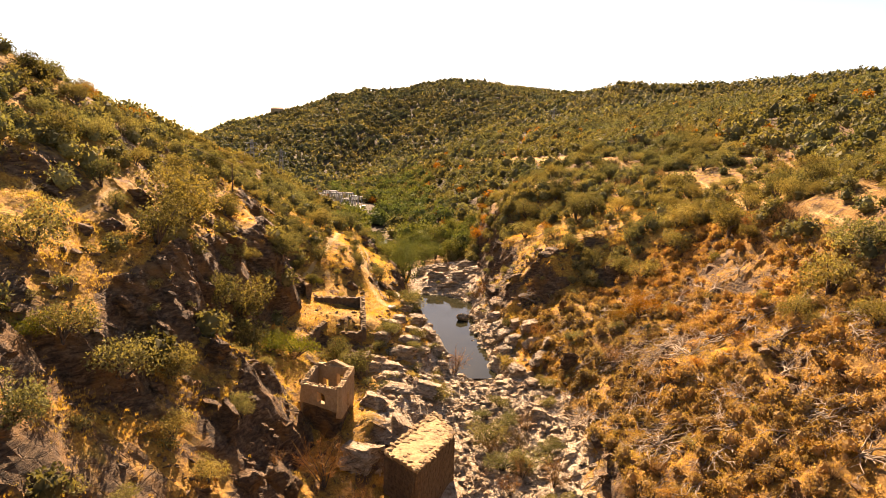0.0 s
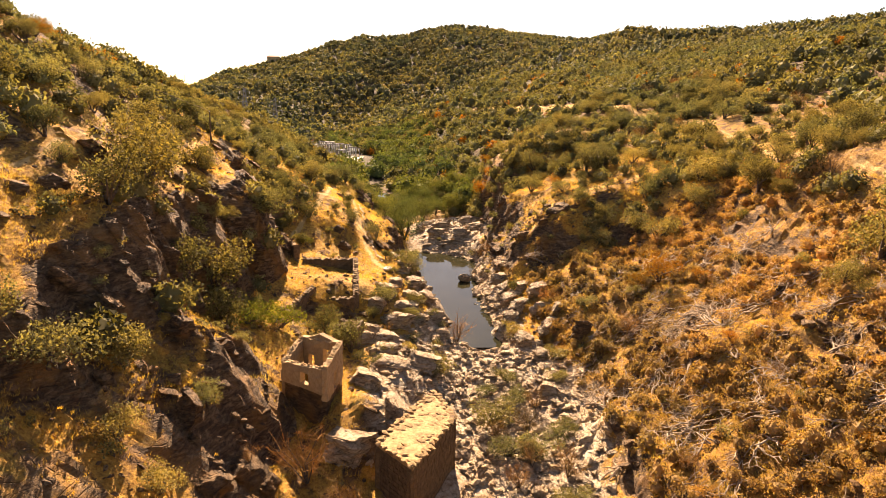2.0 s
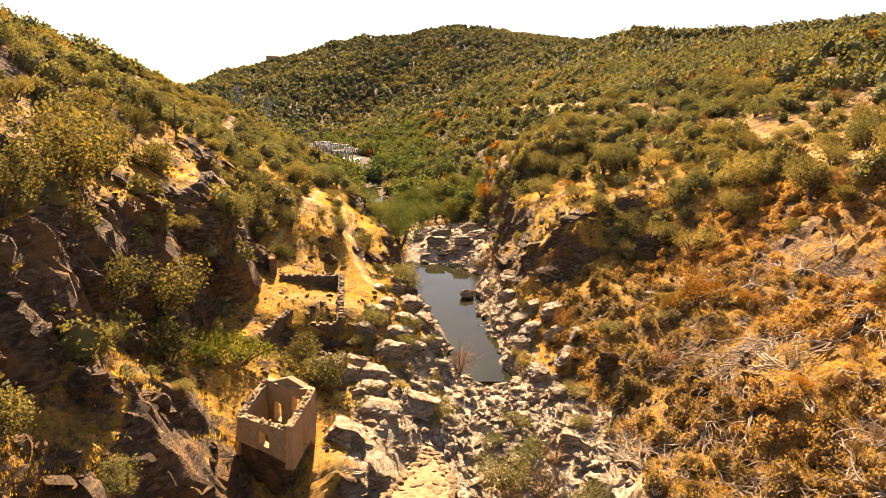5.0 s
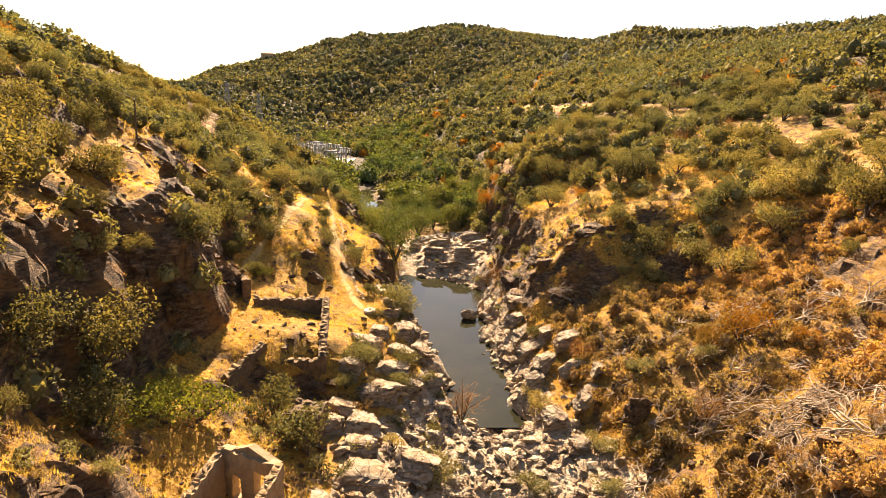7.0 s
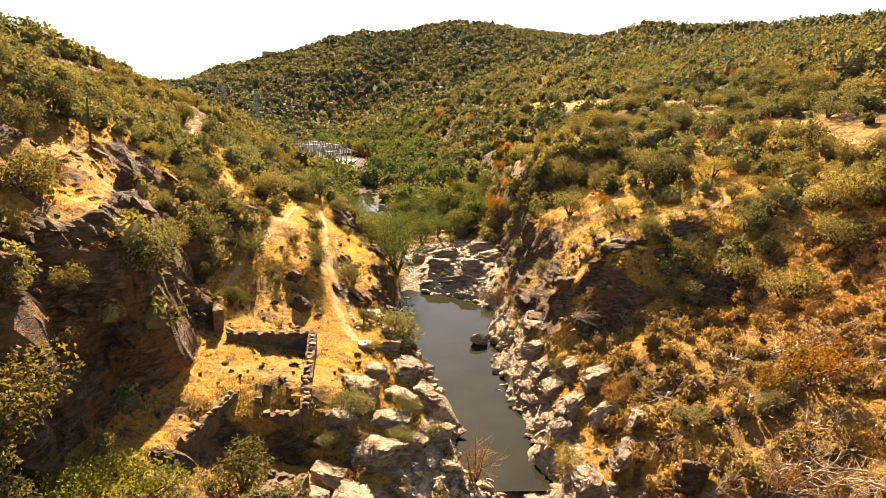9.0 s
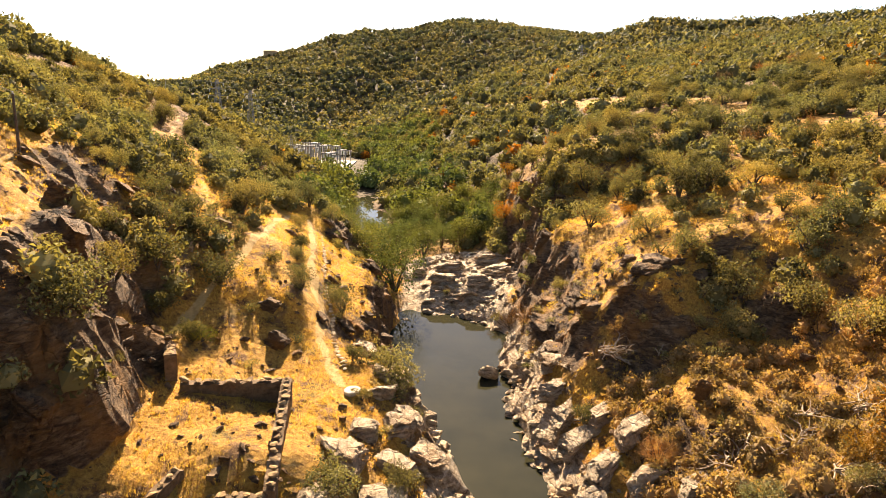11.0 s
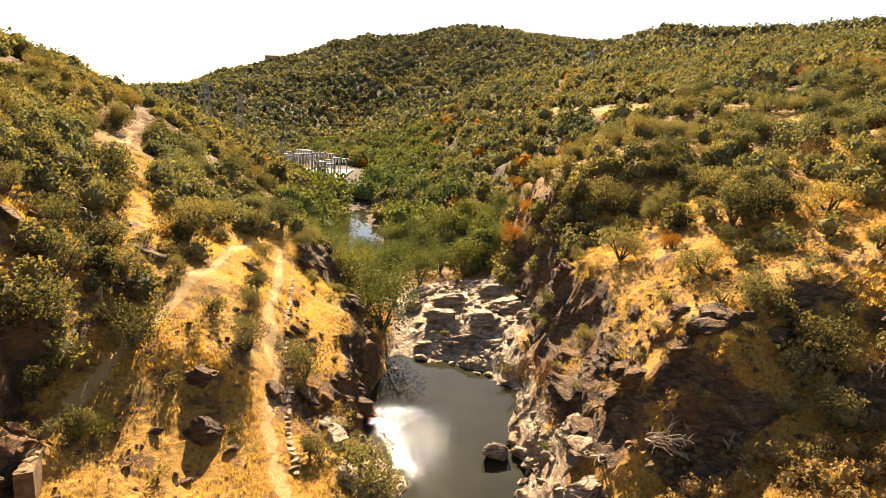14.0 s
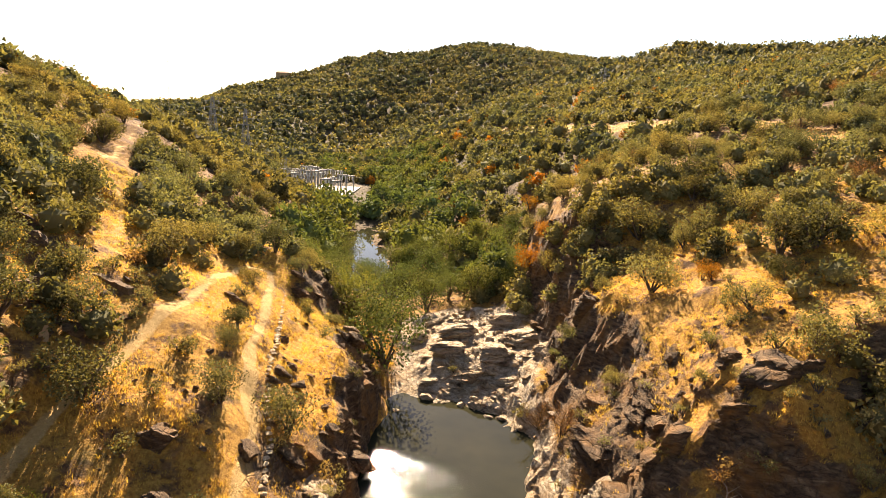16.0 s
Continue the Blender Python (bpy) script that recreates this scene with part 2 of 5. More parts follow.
station(84, -900, 150, -200, 76, -80, 50, -60, 43.5, -45, 35, -33, 26, -26, 21, -23.5, 16.5, -21.5, 8.6, -17, 7.6, -13.5, 4.6, -9, 4, -6, 4, -2, 3, 2, 1, 6, .5, 12, .5, 17, .9, 20, 2.5, 24, 4, 30, 8, 38, 13, 46, 19.5, 54, 27, 80, 36, 300, 86, 900, 150)
station(88.6, -900, 150, -200, 76, -80, 52, -60, 45, -45, 35.5, -33, 25.5, -26, 21, -22.5, 16.5, -20.5, 8.6, -16, 7, -13.5, 4.2, -9.5, 3.8, -6, 4, -2, 3.5, 1.5, 1.6, 4, .3, 6, .1, 9, .3, 12, 1, 17, 1.2, 21, 4.5, 25, 6, 31, 9, 40, 14.5, 46.5, 20.5, 54, 27.3, 80, 36.5, 300, 87, 900, 150)
station(90.9, -900, 150, -200, 76, -80, 52, -60, 45, -45, 35.5, -33, 25.5, -26, 21, -22.5, 16.5, -20.5, 9, -12, 6.4, -9.5, 5.8, -6, 5, -2, 3.5, 1.5, 1.6, 4, .3, 6, .1, 9, .3, 12, 1, 17, 1.2, 21, 4.5, 25, 6, 31, 9, 40, 14.5, 46.5, 20.5, 54, 27.3, 80, 36.5, 300, 87, 900, 150)
station(95, -900, 150, -200, 76, -80, 52, -60, 44.5, -45, 35, -33, 25, -26, 21.5, -22, 17, -20, 9, -12, 8, -6, 6.6, -2, 4.5, 1, 1.8, 2.7, -.7, 6, -1.5, 9, -.8, 11, 1.2, 16, 1.8, 21.5, 5.5, 27, 8, 32, 10, 41, 15, 47, 21, 54, 27.5, 80, 37, 300, 88, 900, 150)
station(105, -900, 150, -200, 74, -110, 56, -85, 50, -66, 41.5, -46, 34, -34, 25, -27, 20, -25.3, 15, -23.8, 10.4, -18, 9.5, -13, 7.9, -7, 7, -3, 5.8, 0, 3, 2.2, -.7, 6, -1.6, 8.2, -.8, 10, 1.5, 15, 4, 18.5, 5.2, 21, 7.4, 25, 8.4, 29, 8.8, 33, 11.5, 41, 15.5, 46, 20.5, 54, 26, 80, 37, 300, 90, 900, 150)
station(110.5, -900, 150, -200, 73, -110, 55, -85, 49, -66, 41, -46, 33.5, -34, 25, -28, 19.5, -25.3, 15.5, -22.5, 12.8, -18, 11.6, -14, 9.9, -9.6, 7.8, -6, 6.5, -2.5, 5, -.5, 1.4, .6, -.8, 4, -1.7, 7.3, -.8, 9, 1.2, 14, 4.2, 17, 4.8, 19.5, 6.4, 21.5, 8, 24, 9, 28, 9.4, 31, 10, 34, 12, 38, 15.5, 44, 18.5, 54, 25, 85, 37, 300, 90, 900, 150)
station(114, -900, 150, -200, 72, -110, 54, -85, 48, -66, 40, -46, 32.5, -34, 25, -28, 18.5, -25.5, 16, -22, 13.6, -18, 12.8, -14, 11.8, -9.6, 7.7, -6, 6.4, -3.5, 4.4, -1.8, 1.4, -.8, -.8, 3, -1.8, 7, -.8, 8.5, 1.2, 11, 3.8, 14, 6.2, 17, 7.4, 22, 8.8, 25, 10, 27.5, 10.5, 30, 11, 34, 14.5, 40, 18.5, 54, 24.5, 85, 37, 300, 91, 900, 150)
station(118, -900, 150, -200, 71.2, -110, 53.2, -85, 47.4, -66, 39.4, -46, 31.4, -34, 24.2, -28, 18.6, -25.5, 16.5, -22, 14.4, -18, 13.4, -14, 11.8, -9.6, 7.8, -6, 3.5, -3.5, 2.1, -1.8, 0.2, -0.8, -1.2, 3, -1.7, 7, -0.8, 8.8, 1.2, 11, 4.2, 14, 8.4, 17, 10.8, 22, 13.6, 25, 13.4, 28, 12.8, 32, 15, 40, 19.2, 54, 25, 62, 27.2, 100, 38.8, 300, 92, 900, 150)
station(124, -900, 150, -200, 70, -110, 52, -85, 46.5, -48, 31, -34, 23, -27, 18, -22, 15.6, -18.5, 14.5, -14.5, 12.2, -10.5, 8.2, -8, 7.2, -6.8, 5.5, -6.1, -.8, 0, -2, 7.4, -.8, 9, 1.5, 12, 4.2, 16, 9.8, 21, 14.6, 27, 16.6, 33, 18, 40, 20.5, 54, 25.5, 62, 28, 100, 40, 300, 93, 900, 150)
station(134, -900, 150, -200, 68, -110, 50, -85, 44, -48, 29, -34, 20.5, -27, 17, -20, 15, -15, 11.3, -12.7, 9.5, -9, 8.6, -7.4, 7.3, -6.6, -.8, 0, -2, 8.8, -.8, 10.5, 3, 13, 7, 17, 12, 23, 16.5, 29, 17.5, 36, 20, 54, 26, 100, 40, 300, 95, 900, 150)
station(143, -900, 150, -200, 66, -105, 48, -48, 27.5, -31, 19, -24, 15.2, -18, 12.3, -14.5, 9.8, -10, 7, -8, 3, -5.5, .4, -3.5, -.5, 2, -.8, 4, -.3, 6.5, .1, 9, 2, 12, 4.5, 13.5, 10, 15.5, 13.5, 22, 15, 30, 19.5, 40, 23, 54, 27, 100, 40, 300, 97, 900, 150)
station(152, -900, 150, -200, 64, -105, 48, -50, 26, -32, 19, -24, 14.5, -19.5, 13.3, -16.5, 12, -13, 6, -9, 2, -4, 1.3, 0, 2.2, 6, 3.2, 12, 4, 15, 8, 18, 13, 26, 16.5, 40, 24, 54, 28, 100, 41, 300, 98, 900, 150)
station(166, -900, 140, -200, 60, -110, 48, -78, 36, -50, 24.5, -40, 20, -28, 12, -20, 8, -14, 3, -6, 1.3, 0, 2.6, 8, 3.6, 11, 6, 14, 14, 20, 22, 26, 23.5, 40, 26, 56, 29, 100, 42, 300, 100, 900, 150)
station(185, -900, 130, -200, 56, -115, 51, -82, 38, -55, 27, -40, 18, -28, 9, -22, 4, -18, .8, -8, .5, -3, 1.2, 6, 3, 11, 7, 16, 17, 24, 22, 40, 29, 60, 33, 120, 50, 300, 100, 900, 150)
station(210, -900, 120, -220, 52, -120, 47, -88, 37, -70, 28.5, -55, 24, -34, 11, -27, 5, -23.5, .6, -14, .6, -8, 2, 2, 5, 14, 11, 28, 22, 43, 31, 62, 36, 140, 58, 300, 102, 900, 150)
station(245, -900, 100, -240, 50, -140, 45, -98, 35.5, -80, 27.5, -60, 20, -45, 10, -33, 4, -27, 1, -19, 1, -12, 3, 0, 7, 18, 19, 36, 31, 70, 39, 160, 62, 300, 102, 900, 150)
station(290, -900, 90, -260, 46, -150, 34, -110, 26, -80, 18, -66, 13, -56, 4.2, -32, 3.4, -27, 2, -17, 2, -8, 4, 4, 13, 23, 31, 50, 38, 100, 49, 220, 74, 320, 90, 900, 120)
station(350, -900, 24, -300, 24, -160, 18, -110, 8, -80, 4, -40, 3.5, -22, 4, -8, 12, 12, 30, 40, 40, 100, 52, 240, 79, 330, 90, 900, 118)
station(400, -900, 22, -350, 20, -180, 15, -120, 7, -90, 4.5, -50, 4, -32, 5, -18, 12, 10, 32, 40, 44, 100, 55, 240, 82, 340, 92, 900, 118)
station(450, -900, 20, -400, 16, -200, 14, -130, 8, -90, 6, -50, 8, -30, 14, -6, 29, 20, 41, 60, 50, 130, 66, 260, 88, 340, 95, 900, 118)
station(510, -900, 20, -400, 18, -230, 20, -150, 16, -100, 13, -60, 15, -30, 21, 0, 35, 43, 52, 130, 73, 250, 90, 345, 97, 900, 118)
station(570, -900, 20, -400, 20, -260, 26, -170, 25, -110, 24, -60, 26, -20, 32, 20, 42, 60, 60, 100, 80, 151, 90, 204, 92, 305, 90, 343, 97, 900, 118)
station(640, -900, 20, -400, 22, -300, 30, -190, 34, -120, 36, -60, 42, 0, 52, 60, 58, 110, 64, 200, 72, 300, 76, 900, 100)
station(764, -900, 20, -600, 20, -300, 30, -185, 52, -120, 66, -60, 78, 13, 90, 100, 90, 200, 86, 300, 86, 900, 110)
station(900, -900, 20, -600, 20, -316, 36, -272, 62, -215, 78, -129, 97, -58, 110, 13, 123, 62, 122, 119, 121, 162, 117, 250, 112, 400, 112, 900, 125)
station(1150, -900, 20, -400, 30, 0, 60, 400, 70, 900, 80)
station(2600, -900, 0, 0, 5, 900, 10)

SY = np.array([s[0] for s in STATIONS], float)
XS = np.unique(np.concatenate([np.linspace(-900, -150, 60), np.linspace(-150, -50, 101), np.linspace(-50, 60, 441), np.linspace(60, 150, 91), np.linspace(150, 900, 80)]))
PROF = np.array([np.interp(XS, sx, sz) for _, sx, sz in STATIONS])


def fract(v):
    return v - np.floor(v)


def hash2(i, j, k):
    return fract(np.sin(i * 127.1 + j * 311.7 + k * 74.7) * 43758.5453)


def vnoise(x, y, k=0.0):
    """Smooth value noise in -1..1."""
    i, j = np.floor(x), np.floor(y)
    u, v = x - i, y - j
    u, v = u * u * (3 - 2 * u), v * v * (3 - 2 * v)
    a = hash2(i, j, k) * (1 - u) + hash2(i + 1, j, k) * u
    b = hash2(i, j + 1, k) * (1 - u) + hash2(i + 1, j + 1, k) * u
    return 2 * (a * (1 - v) + b * v) - 1


def fbm(x, y, size, octaves=4, k=0.0):
    out, amp = 0.0, 1.0
    for o in range(octaves):
        out = out + amp * vnoise(x / size * 2 ** o + 13.7 * o, y / size * 2 ** o - 7.3 * o, k + o)
        amp *= 0.5
    return out


def base_height(x, y):
    """The plain profile surface, without roughness."""
    x, y = np.broadcast_arrays(np.asarray(x, float), np.asarray(y, float))
    # wobble the stations so that ribs and cliffs do not run dead straight across the valley
    yw = y + 2.2 * vnoise(x / 7.0, y / 9.0, 3) + 1.1 * vnoise(x / 2.6, y / 3.1, 4)
    xw = np.clip(x + 0.9 * vnoise(x / 5.0, y / 4.0, 5), -899, 899)
    n = np.clip(np.searchsorted(SY, yw) - 1, 0, len(SY) - 2)
    f = np.clip((yw - SY[n]) / (SY[n + 1] - SY[n]), 0, 1)
    c = np.clip(np.searchsorted(XS, xw) - 1, 0, len(XS) - 2)
    g = (xw - XS[c]) / (XS[c + 1] - XS[c])
    lo = PROF[n, c] * (1 - g) + PROF[n, c + 1] * g
    hi = PROF[n + 1, c] * (1 - g) + PROF[n + 1, c + 1] * g
    return lo * (1 - f) + hi * f


def line_distance(x, y, pts):
    """How far (x, y) lies from an open polyline."""
    best = np.full(np.broadcast(x, y).shape, 1e9)
    for (ax, ay), (bx, by) in zip(pts[:-1], pts[1:]):
        dx, dy = bx - ax, by - ay
        s = np.clip(((x - ax) * dx + (y - ay) * dy) / (dx * dx + dy * dy), 0, 1)
        best = np.minimum(best, np.hypot(x - ax - s * dx, y - ay - s * dy))
    return best


def height(x, y):
    """Ground height with ledges, ribs and gullies."""
    x, y = np.broadcast_arrays(np.asarray(x, float), np.asarray(y, float))
    h = base_height(x, y)
    e = 0.6
    slope = np.hypot(base_height(x + e, y) - h, base_height(x, y + e) - h) / e
    far = np.clip((np.hypot(x, y - 80) - 120) / 250, 0, 1)
    rough = np.clip(slope, 0.12, 1.4)
    # tilted rock beds: saw-toothed ledges dipping west
    bed = (0.80 * x + 0.45 * y) / 2.3 + 0.9 * vnoise(x / 6, y / 6, 11) + h * 0.35
    saw = fract(bed) ** 2 - 0.33
    wet = np.clip((h + 0.3) / 1.2, 0, 1)
    near = (1 - far) * wet
    trail = np.minimum(line_distance(x, y, TRAIL_EAST), line_distance(x, y, TRAIL_WEST))
    calm = np.clip((trail - 0.5) / 2.0, 0.08, 1)
    meadow = np.clip(1.5 - np.hypot((x + 15) / 9, (y - 122) / 26), 0, 1)
    calm = calm * (1 - 0.55 * meadow)
    h = h + near * calm * (0.6 * rough * saw + 0.6 * rough * fbm(x, y, 4.5, 4, 21) + 0.10 * fbm(x, y, 1.3, 2, 31))
    # the dark side gully that splits the far hill
    gully = line_distance(x, y, [(-78, 450), (-66, 600), (-40, 740), (-28, 850)])
    h = h - 20 * np.exp(-(gully / 30) ** 2) * np.clip((y - 450) / 80, 0, 1) * np.clip((860 - y) / 120, 0, 1)
    h = h + far * np.clip((h - 4) / 30, 0, 1) * (3.0 * fbm(x, y, 90, 3, 41) - 9.0 * np.abs(vnoise(x / 60, y / 150, 43)) - 3.0)
    return h


TRAIL_EAST = [(-18.6, 146), (-17.6, 142.5), (-14.6, 129), (-13.9, 124), (-11.9, 117.6), (-10.6, 111.5), (-9, 107.5), (-7.8, 105.2)]
TRAIL_WEST = [(-18.6, 146), (-20.3, 143.5), (-20.4, 135), (-19.7, 127), (-20.0, 118.8), (-20.8, 115.5), (-21.2, 111.5), (-21.5, 109), (-22.4, 105)]
TRAIL_BENCH = [(53, 80), (53, 100), (56, 126), (57, 140), (56, 150), (54, 165), (47, 190), (41, 215), (36, 245), (33, 262), (23, 298), (14, 335)]
TRAIL_SADDLE = [(-56, 194), (-49.5, 180), (-47, 170), (-42, 155), (-32, 142), (-28, 133)]
TRAIL_CLIFF = [(-33.5, 50), (-34.4, 67), (-35, 84), (-33, 98), (-33.3, 116)]
TRAIL_GULLY = [(-33, 113), (-28, 98), (-26.4, 87)]
OTHER_TRAILS = [TRAIL_BENCH, TRAIL_SADDLE, TRAIL_CLIFF, TRAIL_GULLY]


def other_trail(x, y):
    return np.minimum.reduce([line_distance(x, y, line) for line in OTHER_TRAILS])


# ---- mesh helpers ----
def fast_mesh(name, verts, faces, mat=None, smooth=False):
    """A mesh from an array of vertices and an array of faces of one size."""
    verts, faces = np.asarray(verts, np.float32), np.asarray(faces, np.int32)
    me = bpy.data.meshes.new(name)
    k = faces.shape[1]
    me.vertices.add(len(verts))
    me.vertices.foreach_set("co", verts.ravel())
    me.loops.add(faces.size)
    me.loops.foreach_set("vertex_index", faces.ravel())
    me.polygons.add(len(faces))
    me.polygons.foreach_set("loop_start", np.arange(0, faces.size, k, dtype=np.int32))
    me.polygons.foreach_set("use_smooth", np.full(len(faces), smooth))
    me.update(calc_edges=True)
    if mat:
        me.materials.append(mat)
    return me


def part(name, me, parent, label=""):
    ob = new(name, me)
    ob.parent = parent
    return tagged(ob, label)


def boxes(items):
    """Vertices and quads of boxes, each given as a 4x4 matrix that carries the unit cube -0.5..0.5."""
    cube = np.array([(x, y, z) for x in (-.5, .5) for y in (-.5, .5) for z in (-.5, .5)])
    quads = np.array([(0, 1, 3, 2), (4, 6, 7, 5), (0, 4, 5, 1), (2, 3, 7, 6), (0, 2, 6, 4), (1, 5, 7, 3)])
    vs, fs = [], []
    for n, m in enumerate(items):
        m = np.array(m)
        vs.append(cube @ m[:3, :3].T + m[:3, 3])
        fs.append(quads + 8 * n)
    return np.concatenate(vs), np.concatenate(fs)


def sized(x, y, z, sx, sy, sz, rz=0.0, rx=0.0, ry=0.0):
    return pose(x, y, z, rx, ry, rz) @ Matrix.Diagonal((sx, sy, sz, 1))


def tubes(runs, sides=5):
    """Vertices and quads of tapered tubes; a run is a list of (x, y, z, radius)."""
    vs, fs, n = [], [], 0
    ring = np.arange(sides) * 2 * math.pi / sides
    for run in runs:
        run = np.array(run, float)
        d = np.gradient(run[:, :3], axis=0)
        d /= np.linalg.norm(d, axis=1)[:, None] + 1e-9
        a = np.cross(d, (0.31, 0.17, 0.93))
        a /= np.linalg.norm(a, axis=1)[:, None] + 1e-9
        b = np.cross(d, a)
        for p, aa, bb in zip(run, a, b):
            vs.append(p[:3] + p[3] * (np.cos(ring)[:, None] * aa + np.sin(ring)[:, None] * bb))
        for i in range(len(run) - 1):
            for s in range(sides):
                t = (s + 1) % sides
                fs.append((n + i * sides + s, n + i * sides + t, n + (i + 1) * sides + t, n + (i + 1) * sides + s))
        n += len(run) * sides
    return np.concatenate(vs), np.array(fs)


def welded(verts, faces):
    """The same mesh with vertices that coincide made one."""
    keys, back = np.unique(np.round(verts, 4), axis=0, return_inverse=True)
    return keys, back.ravel()[faces]


def leaf_quads(rng, centres, size, flat=0.0):
    """Small bent leaf sprays round the centres: one quad each, turned at random."""
    n = len(centres)
    a = rng.normal(size=(n, 3))
    a[:, 2] *= 1 - flat
    a /= np.linalg.norm(a, axis=1)[:, None]
    b = np.cross(a, rng.normal(size=(n, 3)))
    b /= np.linalg.norm(b, axis=1)[:, None]
    s = size * rng.uniform(0.55, 1.3, (n, 1))
    c = np.cross(a, b) * s * 0.25
    v = np.stack([centres - a * s * .5, centres + b * s * .32 + c, centres + a * s * .5, centres - b * s * .32 + c], 1).reshape(-1, 3)
    return v, np.arange(4 * n).reshape(n, 4)


def crown_points(rng, n, width, tall, lumps, hollow=0.45):
    """Points in a crown made of several uneven lumps, denser towards their outsides."""
    cs, rs = [], []
    for _ in range(lumps):
        a, r = rng.uniform(0, 6.283), rng.uniform(0.05, 0.34) ** 0.8 * width
        cs.append((math.cos(a) * r, math.sin(a) * r, tall * rng.uniform(0.30, 0.78)))
        rs.append(width * rng.uniform(0.16, 0.30))
    cs, rs = np.array(cs), np.array(rs)
    pick = rng.choice(lumps, n, p=rs ** 2 / (rs ** 2).sum())
    d = rng.normal(size=(n, 3))
    d /= np.linalg.norm(d, axis=1)[:, None]
    rad = rs[pick] * (hollow + (1.08 - hollow) * rng.random(n) ** 0.5) * rng.uniform(0.85, 1.15, n)
    p = cs[pick] + d * rad[:, None] * (1, 1, tall / width * 0.95)
    p[:, 2] = np.maximum(p[:, 2], 0.06 * tall)
    return p, cs


def make_tree(name, rng, width, tall, leaves, leaf, mat, lumps=9, label="", category="tree", group=""):
    """A tree or tall shrub: an Empty with a forked trunk and a crown of leaf sprays."""
    top = tagged(new(name), label, category, group)
    pts, cs = crown_points(rng, leaves, width, tall, lumps)
    part("crown", fast_mesh("crown", *leaf_quads(rng, pts, leaf), mat), top)
    runs, r0 = [], 0.028 * width + 0.03
    for c in cs[:5]:
        mid = c * (0.4, 0.4, 0.55) + rng.normal(size=3) * 0.05 * width
        runs.append([(0, 0, -0.5, r0), (0, 0, -0.1, r0), (*mid, r0 * .6), (*c, r0 * .22)])
    part("trunk", fast_mesh("trunk", *welded(*tubes(runs, 4)), BARK, True), top)
    return top


def make_twiggy(name, rng, width, tall, twigs, mat, label, category="shrub", group=""):
    """A bare shrub: many thin forked twigs."""
    top = tagged(new(name), label, category, group)
    stems, fine = [], []
    for _ in range(9):
        a, lean = rng.uniform(0, 6.283), rng.uniform(0.1, 0.5)
        tip = np.array((math.cos(a) * lean * width, math.sin(a) * lean * width, tall * rng.uniform(.6, 1)))
        pts = [np.array((0, 0, -.3)), np.zeros(3), tip * (.35, .35, .5) + rng.normal(size=3) * .04 * width, tip]
        stems.append([(*p, r) for p, r in zip(pts, (.013 * width, .012 * width, .008 * width, .003 * width))])
        for _ in range(twigs // 9):
            s = rng.uniform(.3, 1)
            p = tip * s
            q = p + rng.normal(size=3) * .13 * width + (0, 0, .08 * tall)
            fine.append([(*p, .0035 * width), (*((p + q) / 2 + rng.normal(size=3) * .02 * width), .0028 * width), (*q, .0012 * width)])
    part("stem", fast_mesh("stem", *welded(*tubes(stems, 5)), BARK, True), top)
    tagged(part("twig_crown", fast_mesh("twig_crown", *tubes(fine, 3), mat), top), kind="stuff")
    return top


def chunk(rng, cuts=9, squash=(1, 1, 1), fine=2):
    """A faceted rock: an icosphere cut flat by random planes. Vertices and triangles, about 1 m across."""
    bm = bmesh.new()
    bmesh.ops.create_icosphere(bm, subdivisions=fine, radius=0.62)
    v = np.array([w.co for w in bm.verts])
    f = np.array([[w.index for w in face.verts] for face in bm.faces])
    bm.free()
    for _ in range(cuts):
        n = rng.normal(size=3)
        n /= np.linalg.norm(n)
        d = v @ n
        over = np.maximum(d - rng.uniform(0.20, 0.42), 0)
        v = v - over[:, None] * n
    v = v + rng.normal(size=v.shape) * 0.012
    return v * squash, f


def scatter(rng, kinds, places, mat, name):
    """Many copies of small meshes joined into one. A place: x, y, z, size, turn, tilt-x, tilt-y, stretch-z."""
    vs, fs, n = [], [], 0
    for x, y, z, s, rz, rx, ry, sz in places:
        v, f = kinds[int(rng.integers(len(kinds)))]
        m = np.array(Euler((rx, ry, rz)).to_matrix())
        vs.append((v * (s, s, s * sz)) @ m.T + (x, y, z))
        fs.append(f + n)
        n += len(v)
    return fast_mesh(name, np.concatenate(vs), np.concatenate(fs), mat)


def ground_at(x, y):
    return float(height(np.array([x]), np.array([y]))[0])


def steepness(x, y):
    e = 0.8
    h = base_height(x, y)
    return np.hypot(base_height(x + e, y) - h, base_height(x, y + e) - h) / e


# ---- the ground ----
def spread(lo, hi, step, ends, grow):
    """Even steps from lo to hi, then ever longer ones out to the ends."""
    mid = list(np.arange(lo, hi, step))
    s, a = step, [lo]
    while a[-1] > ends[0]:
        s *= grow
        a.append(a[-1] - s)
    s, b = step, [mid[-1]]
    while b[-1] < ends[1]:
        s *= grow
        b.append(b[-1] + s)
    return np.array(a[:0:-1] + mid + b[1:])


def bank(x, y):
    """0..1: how far a place belongs to the washed rock along the river."""
    river = [(2, 20), (6, 60), (6, 90), (5, 100), (3, 120), (3, 140), (5, 150), (4, 164)]
    d = line_distance(x, y, river)
    h = base_height(x, y)
    reach = 8.0 + 5.0 * np.clip((y - 50) / 20, 0, 1) * np.clip((92 - y) / 10, 0, 1) + 3 * np.clip((y - 143) / 5, 0, 1) * np.clip((172 - y) / 5, 0, 1)
    return np.clip(1.35 - d / reach, 0, 1) * np.clip((np.where(y < 84, 9.0, 6.5) - h) / 4, 0, 1) * np.clip((172 - y) / 4, 0, 1)


